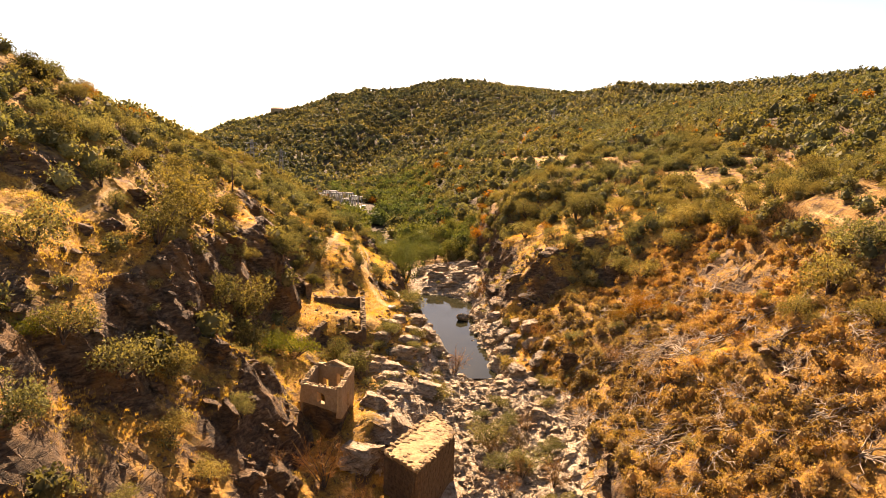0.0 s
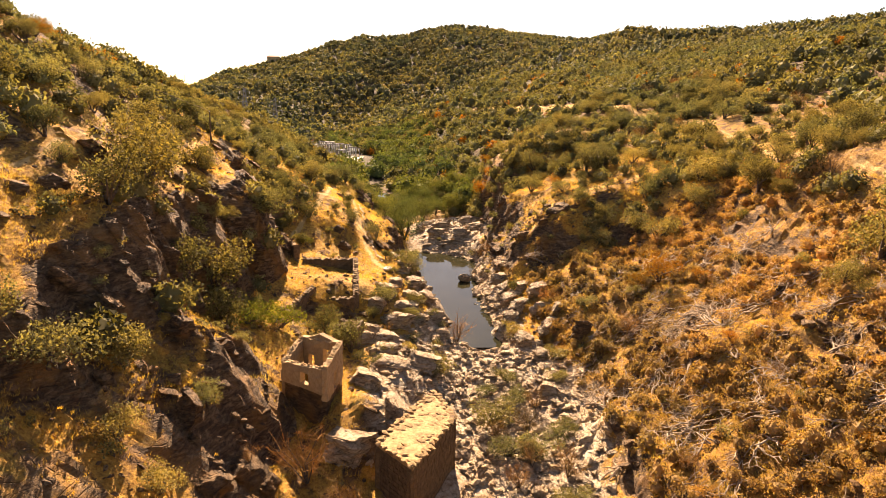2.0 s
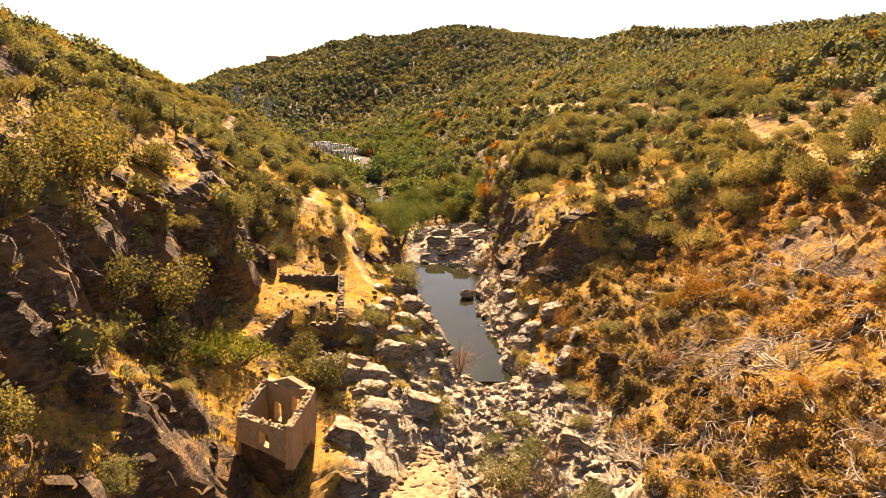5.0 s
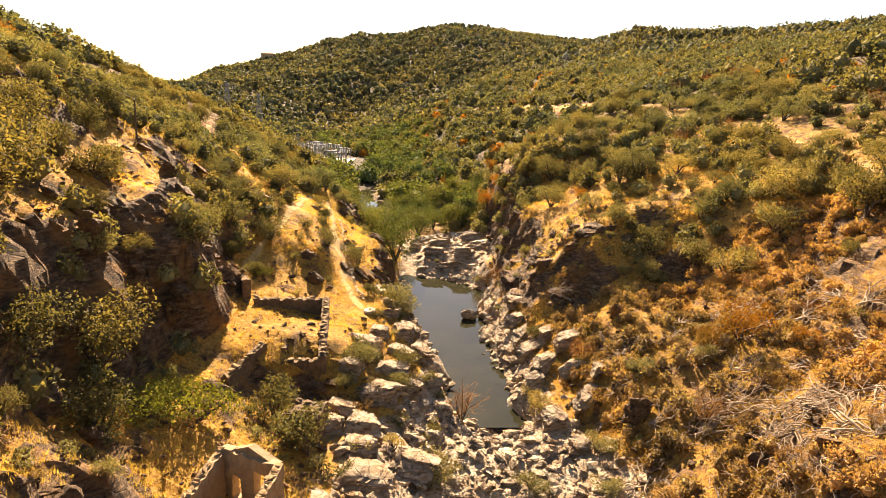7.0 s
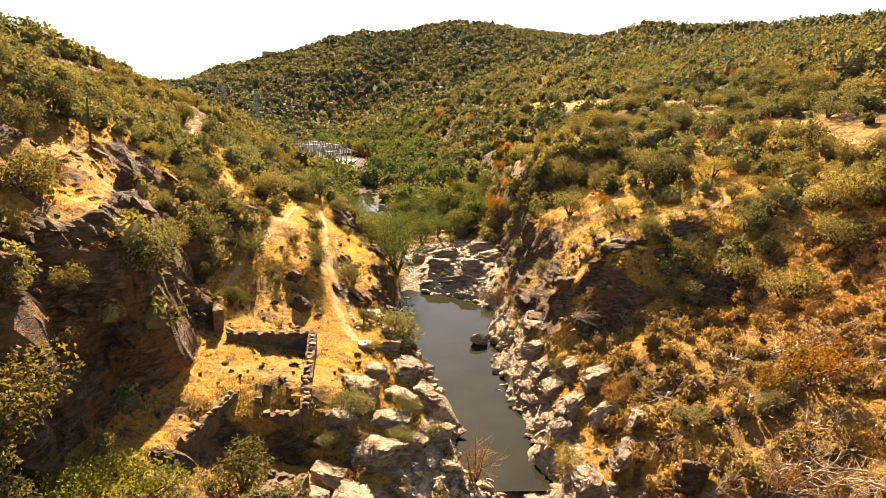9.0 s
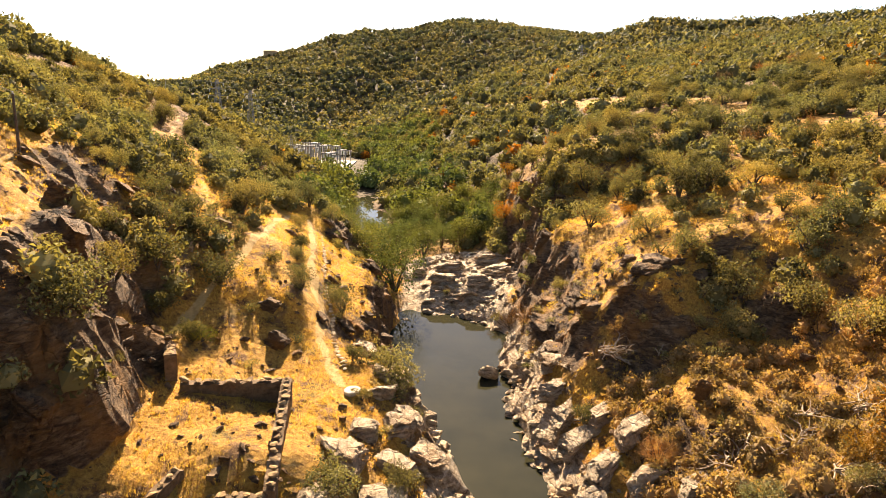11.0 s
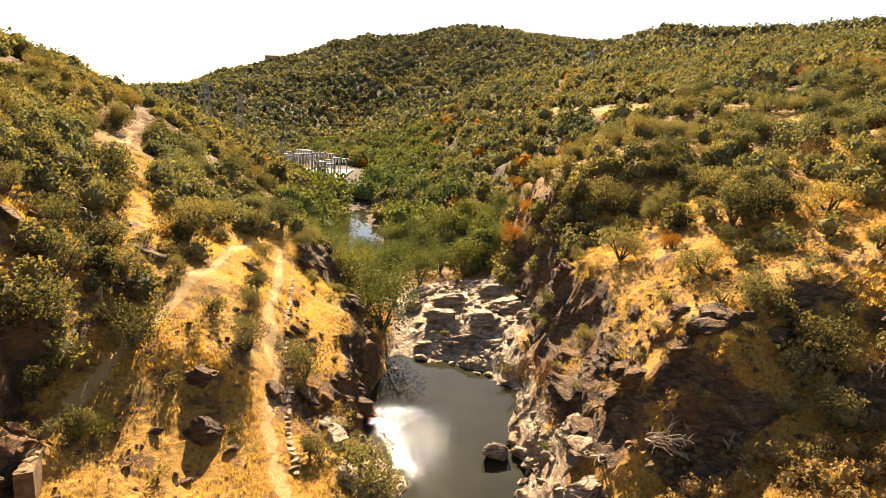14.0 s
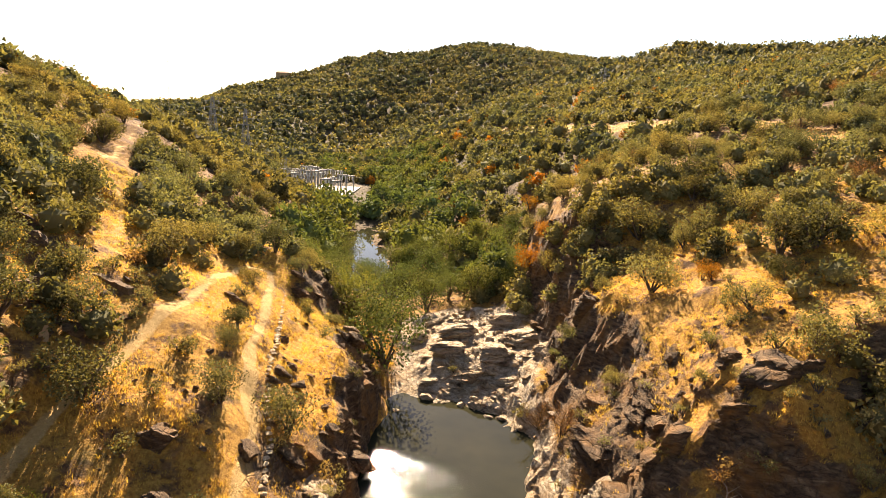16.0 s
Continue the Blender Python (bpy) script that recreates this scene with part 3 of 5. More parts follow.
def build_ground():
    xs = spread(-44, 54, 0.48, (-2400, 2400), 1.06)
    ys = np.concatenate([spread(34, 168, 0.48, (-300, 169), 1.04)[:-1], spread(168.5, 320, 1.4, (168.4, 4500), 1.04)[1:]])
    gx, gy = np.meshgrid(xs, ys)
    gz = height(np.clip(gx, -890, 890), gy)
    nx, ny = len(xs), len(ys)
    near = np.clip(1.2 - np.hypot(gx, gy - 95) / 110, 0, 1)
    st = steepness(gx, gy)
    # push steep faces in and out so that cliffs are not smooth curtains
    push = near * np.clip(st - 0.5, 0, 1.2)
    rib = fbm(gx * 0.6 + gz * 0.12, gy + gz * 0.25, 3.4, 3, 65)
    px = gx + push * (0.45 * fbm(gx + gz * 0.9, gy + gz * 0.7, 2.2, 3, 61) + 0.7 * rib)
    py = gy + push * 0.55 * fbm(gx - gz * 0.8, gy + gz * 0.6, 2.2, 3, 71)
    v = np.stack([px, py, gz], -1).reshape(-1, 3)
    i = np.arange(ny - 1)[:, None] * nx + np.arange(nx - 1)[None]
    f = np.stack([i, i + 1, i + nx + 1, i + nx], -1).reshape(-1, 4)
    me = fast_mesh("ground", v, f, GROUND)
    pale = bank(gx, gy)
    trail = np.minimum(line_distance(gx, gy, TRAIL_EAST), line_distance(gx, gy, TRAIL_WEST))
    tr = np.clip(1.0 - (trail + 0.22 * vnoise(gx / 1.7, gy / 1.7, 16)) / 0.75, 0, 1)
    tr = np.maximum(tr, np.clip(1.1 - (other_trail(gx, gy) + 0.5 * vnoise(gx / 3, gy / 3, 15)) / 0.45, 0, 0.62))
    rock = np.clip((st - 0.55) / 0.75 + 0.35 * fbm(gx, gy, 9, 3, 81), 0, 1) * np.clip(near * 1.5 - 0.2, 0, 1)
    turf = np.clip(1.6 - np.hypot((gx + 17.5) / 7.5, (gy - 120) / 24), 0, 1)
    turf = np.maximum(turf, np.clip(1.5 - np.hypot((gx - 21) / 10, (gy - 126) / 14), 0, 1) * 0.75)
    rock = np.maximum(rock * (1 - 0.8 * turf * np.clip(0.8 + fbm(gx, gy, 4, 3, 83), 0, 1)), pale * 1.0)
    east = np.clip((gx - 16) / 10, 0, 1) * np.clip((112 - gy) / 10, 0, 1)
    scrub = np.clip(0.35 * east + np.clip((np.hypot(gx, gy - 90) - 60) / 60, 0, 1.0) * np.clip((line_distance(gx, gy, TRAIL_BENCH) - 2.5) / 3, 0, 1), 0, 1)
    # woods: where the ground colour is darkened between the far crowns
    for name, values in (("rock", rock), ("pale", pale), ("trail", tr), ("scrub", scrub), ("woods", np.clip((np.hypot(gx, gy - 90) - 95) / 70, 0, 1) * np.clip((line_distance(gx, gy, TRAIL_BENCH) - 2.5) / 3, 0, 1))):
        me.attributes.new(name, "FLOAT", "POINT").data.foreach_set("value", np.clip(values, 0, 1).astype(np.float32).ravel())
    return tagged(new("ground", me), "dry grassy gorge slopes with brown rock ledges", "ground", kind="structure")


build_ground()


def build_water(name, outline, z, label):
    bm = bmesh.new()
    bm.faces.new([bm.verts.new((x, y, z)) for x, y in outline])
    me = bpy.data.meshes.new(name)
    bm.to_mesh(me)
    bm.free()
    me.materials.append(WATER)
    return tagged(new(name, me), label, "water", kind="structure")


build_water("water_pool", [(3, 91), (10, 91.5), (13, 100), (13, 147), (-2, 148), (-9.5, 141), (-9.5, 124), (-4, 110), (1, 100)], 0.0, "still dark green river pool between rocks")
build_water("water_upstream", [(-12, 178), (-2, 182), (-6, 200), (-14, 232), (-18, 268), (-32, 268), (-30, 230), (-27, 205), (-24, 186)], 0.95, "narrow still river reach among trees")


# ---- trees and shrubs ----
rng = np.random.default_rng(7)
SPARE = []


def family(name, count, width, tall, leaves, leaf, mat, lumps, label, group):
    """Some differing models of one kind, parked at the origin until they are placed."""
    made = []
    for n in range(count):
        made.append((make_tree(name, rng, width, tall * rng.uniform(.85, 1.15), leaves, leaf, mat, lumps, label, "tree", group), width))
    SPARE.extend(t for t, _ in made)
    return made


OAKS = family("holm_oak", 6, 4.0, 3.4, 1750, 0.21, OAK, 12, "dense dark green holm oak on the dry slope", "holm oaks on the slopes")
OLIVES = family("wild_olive", 5, 4.0, 3.3, 1550, 0.21, OLIVE, 13, "grey-green wild olive bush on the dry slope", "wild olives on the slopes")
FIGS = family("fig_bush", 2, 5.0, 2.6, 1500, 0.21, FIG, 12, "bright yellow-green bush below the cliff", "bright green bushes")
AMBERS = family("withered_bush", 3, 4.0, 3.3, 1300, 0.19, AMBER, 11, "withered orange-brown bush on the slope", "withered bushes")
ALDERS = family("alder", 4, 6.0, 6.2, 1800, 0.28, RIVERINE, 14, "leafy green alder beside the river", "riverside trees")
SCRUBS = family("low_scrub", 5, 1.8, 1.15, 240, 0.17, OLIVE, 8, "low grey-green scrub bush in dry grass", "low scrub")
STRAWS = family("dry_bush", 4, 1.8, 1.1, 240, 0.17, TWIGS, 8, "low dry brown bush in dry grass", "dry low bushes")
BARES = [(make_twiggy("bare_shrub", rng, 4.0, 3.4, 330, TWIGS, "leafless brown shrub with fine bare twigs", "shrub", "bare shrubs"), 4.0) for _ in range(3)]
SPARE.extend(t for t, _ in BARES)
TAKEN = []


def plant(models, x, y, width, stretch=1.0, sink=0.12):
    thing, w = models[int(rng.integers(len(models)))]
    s = width / w
    ob = copy_thing(thing, pose(x, y, ground_at(x, y) - sink * s, rng.uniform(-6, 6), rng.uniform(-6, 6), rng.uniform(0, 360)))
    ob.scale = (s, s, s * stretch)
    TAKEN.append((x, y, width))
    return ob


# trees and bushes that stand out, one by one
for x, y, w in ((-6.5, 149, 8.0), (-9.5, 155, 6), (-12, 160, 6.5), (-6, 162, 5.5)):
    plant(ALDERS, x, y, w, 1.1)
for x, y, w in ((-23.8, 132.3, 5.1), (-10.0, 119.8, 3.6), (-20.7, 114.4, 4.2), (-13.7, 117.5, 3.0), (-24.7, 102.8, 3.8), (-24.5, 110, 5.4),
                (-23.3, 107.5, 3.3), (-15.5, 126.4, 2.6), (-20.3, 106.2, 2.5), (-22.7, 75.5, 6.2), (-24.1, 71, 4.8), (-20.5, 71, 4.6)):
    plant(OAKS, x, y, w)
for x, y, w in ((-21.8, 52, 4.1), (-19.3, 46.1, 2.6), (-23.5, 47.5, 5), (-22, 53.5, 3), (-31.8, 51.2, 5.8), (-28.7, 73, 8), (-27.1, 63, 5.4),
                (-35.5, 69.5, 4.1), (-26.5, 45.3, 3.8), (-24.5, 36, 4.0), (-16.1, 44.7, 2.8), (-30, 79, 6.0), (-33, 85, 6.0), (-29, 90, 4.5)):
    plant(OAKS if y > 60 else OLIVES, x, y, w)
for x, y, w in ((-17.1, 77.2, 6.2), (-19.5, 75, 4.5), (-19.6, 106.5, 2.4), (-28, 44, 3.0)):
    plant(FIGS, x, y, w)
for x, y, w in ((30.8, 93.4, 5.2), (27.6, 94.5, 3.0), (11.6, 168, 4.8), (14, 172, 4), (34, 88, 2.5)):
    plant(AMBERS, x, y, w)
for x, y, w in ((30, 137.6, 5.7), (33, 137.8, 5.3), (25.2, 121.6, 4.2), (23.7, 128.2, 3.4), (22.3, 155, 5.6), (27.3, 151.3, 4.7), (25.6, 149.3, 3.9),
                (33.1, 112.5, 4.6), (34.4, 105.8, 5), (42, 110.3, 5.4), (47.7, 106.8, 6), (44, 116.4, 6), (46.7, 101.8, 6.4), (36, 118, 5), (45, 72, 7), (49.4, 74, 7)):
    plant(OLIVES if rng.random() < .7 else OAKS, x, y, w)
for x, y, w in ((21.1, 93.1, 2.7), (7.4, 72, 5.0), (1.4, 80.5, 4.2), (9.5, 76, 3.5), (11, 66, 4.0), (11.5, 93, 3), (16, 86, 3), (8, 66, 4.2), (13.5, 69, 3.4), (9, 81, 2.8), (12.5, 58, 3.4), (6.5, 77.5, 2.6), (15, 80, 2.6)):
    plant(OLIVES, x, y, w, 0.75)
for x, y, w in ((3.6, 91.2, 4.2), (-9.5, 56, 6.0), (13, 62, 4), (10.5, 131, 4), (9.5, 137, 3.6), (17, 100, 3.4), (24, 84, 4), (8.5, 61, 3), (10.5, 70, 3.6), (12, 75, 3.2), (7, 69, 3), (10, 64, 3.4), (-6, 52, 4.5)):
    plant(BARES, x, y, w)


# ---- the rest of the near growth, by how dense the slope is grown ----
def cover(x, y):
    """How thickly a place is grown with bushes, 0..1."""
    h, st = base_height(x, y), steepness(x, y)
    d = np.full(np.shape(x), 0.42)
    meadow = np.clip(1 - np.hypot((x + 14) / 9, (y - 120) / 34), 0, 1)
    d = np.where(meadow > 0, 0.10, d)
    d = np.where((x < -19) & (y > 60) & (h > 17), 0.62, d)
    d = np.where((x > 14) & (y < 112) & (h < 18), 0.20, d)
    d = np.where((x < -9) & (y < 66), 0.20, d)
    d = np.where((x > 26) & (h > 15), 0.68, d)
    d = np.where((x > 12) & (x < 27) & (y > 112) & (y < 134), 0.12, d)
    d = np.where((y > 134) & (np.abs(x) > 16), 0.70, d)
    d = np.where((np.abs(x + 3) < 15) & (y > 172), 0.95, d)
    d = np.where(bank(x, y) > 0.35, 0.03, d)
    d = np.where((h < 1.0) & (y < 172), 0.0, d)
    for line in (TRAIL_EAST, TRAIL_WEST):
        d = np.where(line_distance(x, y, line) < 1.1, 0.0, d)
    d = np.where(other_trail(x, y) < 1.3, 0.0, d)
    house = ((x > -17) & (x < -5) & (y > 58) & (y < 74)) | ((x > -6) & (x < 5) & (y > 50) & (y < 73)) | ((x > -20) & (x < -8) & (y > 86) & (y < 103))
    return np.where(house, 0.0, d) * np.clip(0.75 + 0.8 * vnoise(x / 9, y / 9, 91), 0.1, 1.4)


def clear(x, y, r):
    return all((x - a) ** 2 + (y - b) ** 2 > (0.42 * (r + c)) ** 2 for a, b, c in TAKEN)


tries = rng.uniform((-72, 28), (76, 205), (5200, 2))
thick = cover(tries[:, 0], tries[:, 1])
planted = 0
for (x, y), c in zip(tries, thick):
    if planted >= 560 or rng.random() > c or abs(x) > 22 + 0.62 * (y - 10):
        continue
    w = rng.uniform(2.2, 5.0) if c > 0.3 else rng.uniform(1.2, 2.6)
    if not clear(x, y, w):
        continue
    wet = abs(x + 5) < 17 and y > 168
    pick = rng.random()
    arid = x > 14 and y < 112 and c < 0.36
    kind = ALDERS if wet else BARES if arid and pick < .55 else AMBERS if arid and pick < .68 else STRAWS if arid and pick < .88 else OAKS if pick < 0.36 else OLIVES if pick < 0.91 else AMBERS if pick < 0.935 else BARES
    plant(kind, x, y, w * (1.35 if wet else 1.0))
    planted += 1
low_count = {}
low = rng.uniform((-34, 36), (48, 150), (5200, 2))
thick = cover(low[:, 0], low[:, 1])
planted = 0
for (x, y), c in zip(low, thick):
    if planted >= 850 or c <= 0.01 or rng.random() > (0.62 if x > 14 and y < 112 else 0.24) or abs(x) > 20 + 0.62 * (y - 10):
        continue
    dry = 0.92 if x > 12 and y < 112 else 0.35
    kind = STRAWS if rng.random() < dry else SCRUBS
    low_count[id(kind)] = low_count.get(id(kind), 0) + 1
    if low_count[id(kind)] > 285:
        continue
    plant(kind, x, y, rng.uniform(0.8, 2.2))
    planted += 1
for thing in SPARE:
    for o in (*thing.children_recursive, thing):
        bpy.data.objects.remove(o)


# ---- far woods: uncountable small crowns on the hills ----
def build_woods(name, count, area, size, leaves, leaf, mat, keep, label):
    r = np.random.default_rng(len(name) * 31 + count)
    p = r.uniform(area[0], area[1], (count, 2))
    p = p[keep(p[:, 0], p[:, 1], r.random(count))]
    z = height(p[:, 0], p[:, 1])
    w = r.uniform(*size, len(p))
    d = r.normal(size=(len(p), leaves, 3))
    d /= np.linalg.norm(d, axis=2)[..., None]
    d[..., 2] = np.abs(d[..., 2]) * 1.0 - 0.12
    d *= (0.62 + 0.42 * r.random((len(p), leaves, 1)))
    c = np.stack([p[:, 0], p[:, 1], z + 0.15 * w], 1)[:, None] + d * (w * .5)[:, None, None] * np.array((1, 1, 1.35))
    v, f = leaf_quads(r, c.reshape(-1, 3), 1.0)
    bm = bmesh.new()
    bmesh.ops.create_icosphere(bm, subdivisions=1, radius=0.5)
    ball = np.array([q.co for q in bm.verts])
    tri = np.array([[q.index for q in face.verts] for face in bm.faces])
    bm.free()
    s = np.repeat(w * leaf, leaves * 4)[:, None]
    mid = np.repeat(c.reshape(-1, 3), 4, axis=0)
    v = mid + (v - mid) * s
    # a rough inner mass behind the leaf sprays of each crown
    lump = ball[None] * r.uniform(0.62, 0.98, (len(p), len(ball), 1)) * w[:, None, None] * np.array((0.74, 0.74, 0.8))
    lump = lump + np.stack([p[:, 0], p[:, 1], z + 0.24 * w], 1)[:, None]
    base = len(v)
    tris = np.concatenate([f[:, (0, 1, 2)], f[:, (0, 2, 3)], (tri[None] + base + len(ball) * np.arange(len(p))[:, None, None]).reshape(-1, 3)])
    tagged(new(name, fast_mesh(name, np.concatenate([v, lump.reshape(-1, 3)]), tris, mat)), label, "woods", kind="stuff")


def hills(x, y, r):
    inside = (y < 205) & (np.abs(x) < 74)
    seen = np.abs(x) < 60 + 0.75 * y
    bench = line_distance(x, y, TRAIL_BENCH) > 2.6 + 1.5 * vnoise(x / 9, y / 9, 98)
    pad = ~((x > -60) & (x < -26) & (y > 262) & (y < 322))
    wet = base_height(x, y) > 1.3
    return ~inside & seen & bench & pad & wet & (r < 0.95 + 0.4 * vnoise(x / 30, y / 30, 97))


def middle(x, y, r):
    return hills(x, y, r) & (np.hypot(x, y - 80) < 330)


def slopes(x, y, r):
    room = np.minimum(np.minimum(line_distance(x, y, TRAIL_EAST), line_distance(x, y, TRAIL_WEST)), other_trail(x, y) - 0.8)
    return (r < 0.95 * cover(x, y)) & (np.abs(x) < 26 + 0.64 * (y - 10)) & (room > 1.0) & ~((x > 14) & (y < 112) & (base_height(x, y) < 20)) & ((x < -21) | (x > 25) | (y > 150)) & (base_height(x, y) > 3)


def east_slope(x, y, r):
    return (x > 15) & (y < 111) & (base_height(x, y) > 1.5) & (r < 0.85) & (vnoise(x / 6, y / 6, 51) > -.45)


def distant(x, y, r):
    return hills(x, y, r) & (np.hypot(x, y - 80) >= 310) & (y < 980)


def valley(x, y, r):
    return (np.abs(x + 12 + 0.12 * (y - 200)) < 18 + 0.05 * (y - 180)) & (y > 176) & (base_height(x, y) > 1.2) & ~((x > -62) & (x < -26) & (y > 262) & (y < 322))


build_woods("slope_oaks", 2600, ((-74, 34), (76, 205)), (1.8, 4.4), 140, 0.14, OAK, slopes, "dark green oak scrub covering the slope")
build_woods("slope_olives", 3000, ((-74, 34), (76, 205)), (1.6, 4.0), 140, 0.14, OLIVE, slopes, "olive-green scrub covering the slope")
build_woods("dry_scrub", 1500, ((15, 40), (50, 111)), (0.8, 2.2), 80, 0.16, TWIGS, east_slope, "dry brown scrub covering the slope")
build_woods("oak_woods", 8500, ((-260, 40), (280, 410)), (2.8, 6.8), 54, 0.17, OAK, middle, "dark green oak woods on the hillside")
build_woods("olive_woods", 8500, ((-260, 40), (280, 410)), (2.4, 5.6), 54, 0.17, OLIVE, middle, "grey-green olive scrub on the hillside")
build_woods("rusty_scrub", 700, ((-160, 60), (200, 400)), (2.2, 4.6), 70, 0.20, AMBER, middle, "rust-coloured withered scrub on the hillside")
build_woods("valley_trees", 900, ((-110, 176), (30, 420)), (4.5, 9.0), 150, 0.14, RIVERINE, valley, "green riverside woods on the valley floor")
build_woods("distant_woods", 30000, ((-560, 300), (640, 940)), (4.5, 9.5), 8, 0.26, OAK, distant, "distant wooded hills")
build_woods("distant_scrub", 13000, ((-560, 300), (640, 940)), (3.5, 7.5), 8, 0.27, OLIVE, distant, "distant olive scrub on the hills")


# ---- dry grass ----
def build_grass(name, count, area, tall, mat, label, seed):
    r = np.random.default_rng(seed)
    p = r.uniform(area[0], area[1], (count, 2))
    st = steepness(p[:, 0], p[:, 1])
    trail = np.minimum(line_distance(p[:, 0], p[:, 1], TRAIL_EAST), line_distance(p[:, 0], p[:, 1], TRAIL_WEST))
    ok = (st < 0.9 + 0.4 * r.random(count)) & (trail > 0.45) & (np.hypot(p[:, 0] + 6.7, p[:, 1] - 103.9) > 1.1) & (bank(p[:, 0], p[:, 1]) < 0.4) & (base_height(p[:, 0], p[:, 1]) > 1) & (fbm(p[:, 0], p[:, 1], 5, 2, 17) + r.normal(size=count) * .35 > -0.25)
    ok &= ~((p[:, 0] < -19) & (p[:, 1] > 66) & (p[:, 1] < 102) & (st > 0.6))
    p = p[ok]
    z = height(p[:, 0], p[:, 1])
    blades = 7
    n = len(p)
    a = r.uniform(0, 6.283, (n, blades))
    lean = r.uniform(.2, 1.1, (n, blades))
    h = tall * r.uniform(.5, 1.3, (n, 1)) * r.uniform(.6, 1.1, (n, blades))
    root = np.stack([p[:, 0], p[:, 1], z - .04], 1)[:, None] + np.stack([r.normal(size=(n, blades)) * .12, r.normal(size=(n, blades)) * .12, np.zeros((n, blades))], -1)
    side = np.stack([-np.sin(a), np.cos(a), 0 * a], -1) * .022
    tip = root + np.stack([np.cos(a) * lean * h, np.sin(a) * lean * h, h], -1)
    v = np.stack([root - side, root + side, tip], 2).reshape(-1, 3)
    tagged(new(name, fast_mesh(name, v, np.arange(len(v)).reshape(-1, 3), mat)), label, "grass", kind="stuff")


build_grass("dry_grass", 170000, ((-46, 30), (52, 160)), 0.27, STRAW, "golden dry grass tufts on the slopes", 5)


# ---- rocks ----
rr = np.random.default_rng(19)
PEBBLES = [chunk(rr, 11, (1.35, 0.95, 0.8), fine=1) for _ in range(12)]
ROUND = [chunk(rr, 10) for _ in range(8)]
SLABS = [chunk(rr, 16, (1.5, 0.95, 0.7)) for _ in range(8)]


def strew(name, count, area, size, keep, kinds, mat, label, tilt=0.5, dip=0.0):
    p = rr.uniform(area[0], area[1], (count, 2))
    ok = keep(p[:, 0], p[:, 1], rr.random(count))
    p = p[ok]
    z = height(p[:, 0], p[:, 1])
    s = size[0] + (size[1] - size[0]) * rr.random(len(p)) ** 3
    places = [(x, y, h + 0.10 * w, w, rr.uniform(0, 6.28) if not dip else 0.5 + rr.normal() * .35, rr.normal() * tilt, dip + rr.normal() * tilt * .6, rr.uniform(.55, 1.0))
              for (x, y), h, w in zip(p, z, s)]
    tagged(new(name, scatter(rr, kinds, places, mat, name)), label, "rocks", kind="stuff")


def in_bed(x, y, r):
    return (bank(x, y) > 0.25 + 0.5 * r + np.where(y > 142, 0.42, 0)) & ~((x > -4.5) & (x < 2.6) & (y < 71) & (y > 53))


def on_steep(x, y, r):
    trail = np.minimum(line_distance(x, y, TRAIL_EAST), line_distance(x, y, TRAIL_WEST))
    crag = (x > 9) & (x < 32) & (y > 109) & (y < 140)
    return ~crag & (steepness(x, y) > 0.5 + 0.5 * r) & (bank(x, y) < 0.5) & (trail > 1.2) & (base_height(x, y) > .5)


strew("river_cobbles", 15000, ((-12, 40), (22, 172)), (0.22, 1.5), in_bed, PEBBLES, PALE_STONE, "pale washed cobbles and broken rock in the river bed")
strew("ledge_rocks", 3400, ((-40, 40), (40, 172)), (0.4, 2.4), on_steep, SLABS, DARK_STONE, "brown schist ledges breaking out of the slope", 0.25, 0.45)
strew("slope_stones", 4200, ((-34, 40), (30, 130)), (0.15, 0.85), lambda x, y, r: (base_height(x, y) > 1) & (bank(x, y) < .3) & (np.minimum(line_distance(x, y, TRAIL_EAST), line_distance(x, y, TRAIL_WEST)) > 1.2 + 1.6 * r), PEBBLES, DARK_STONE, "scattered stones in dry grass")


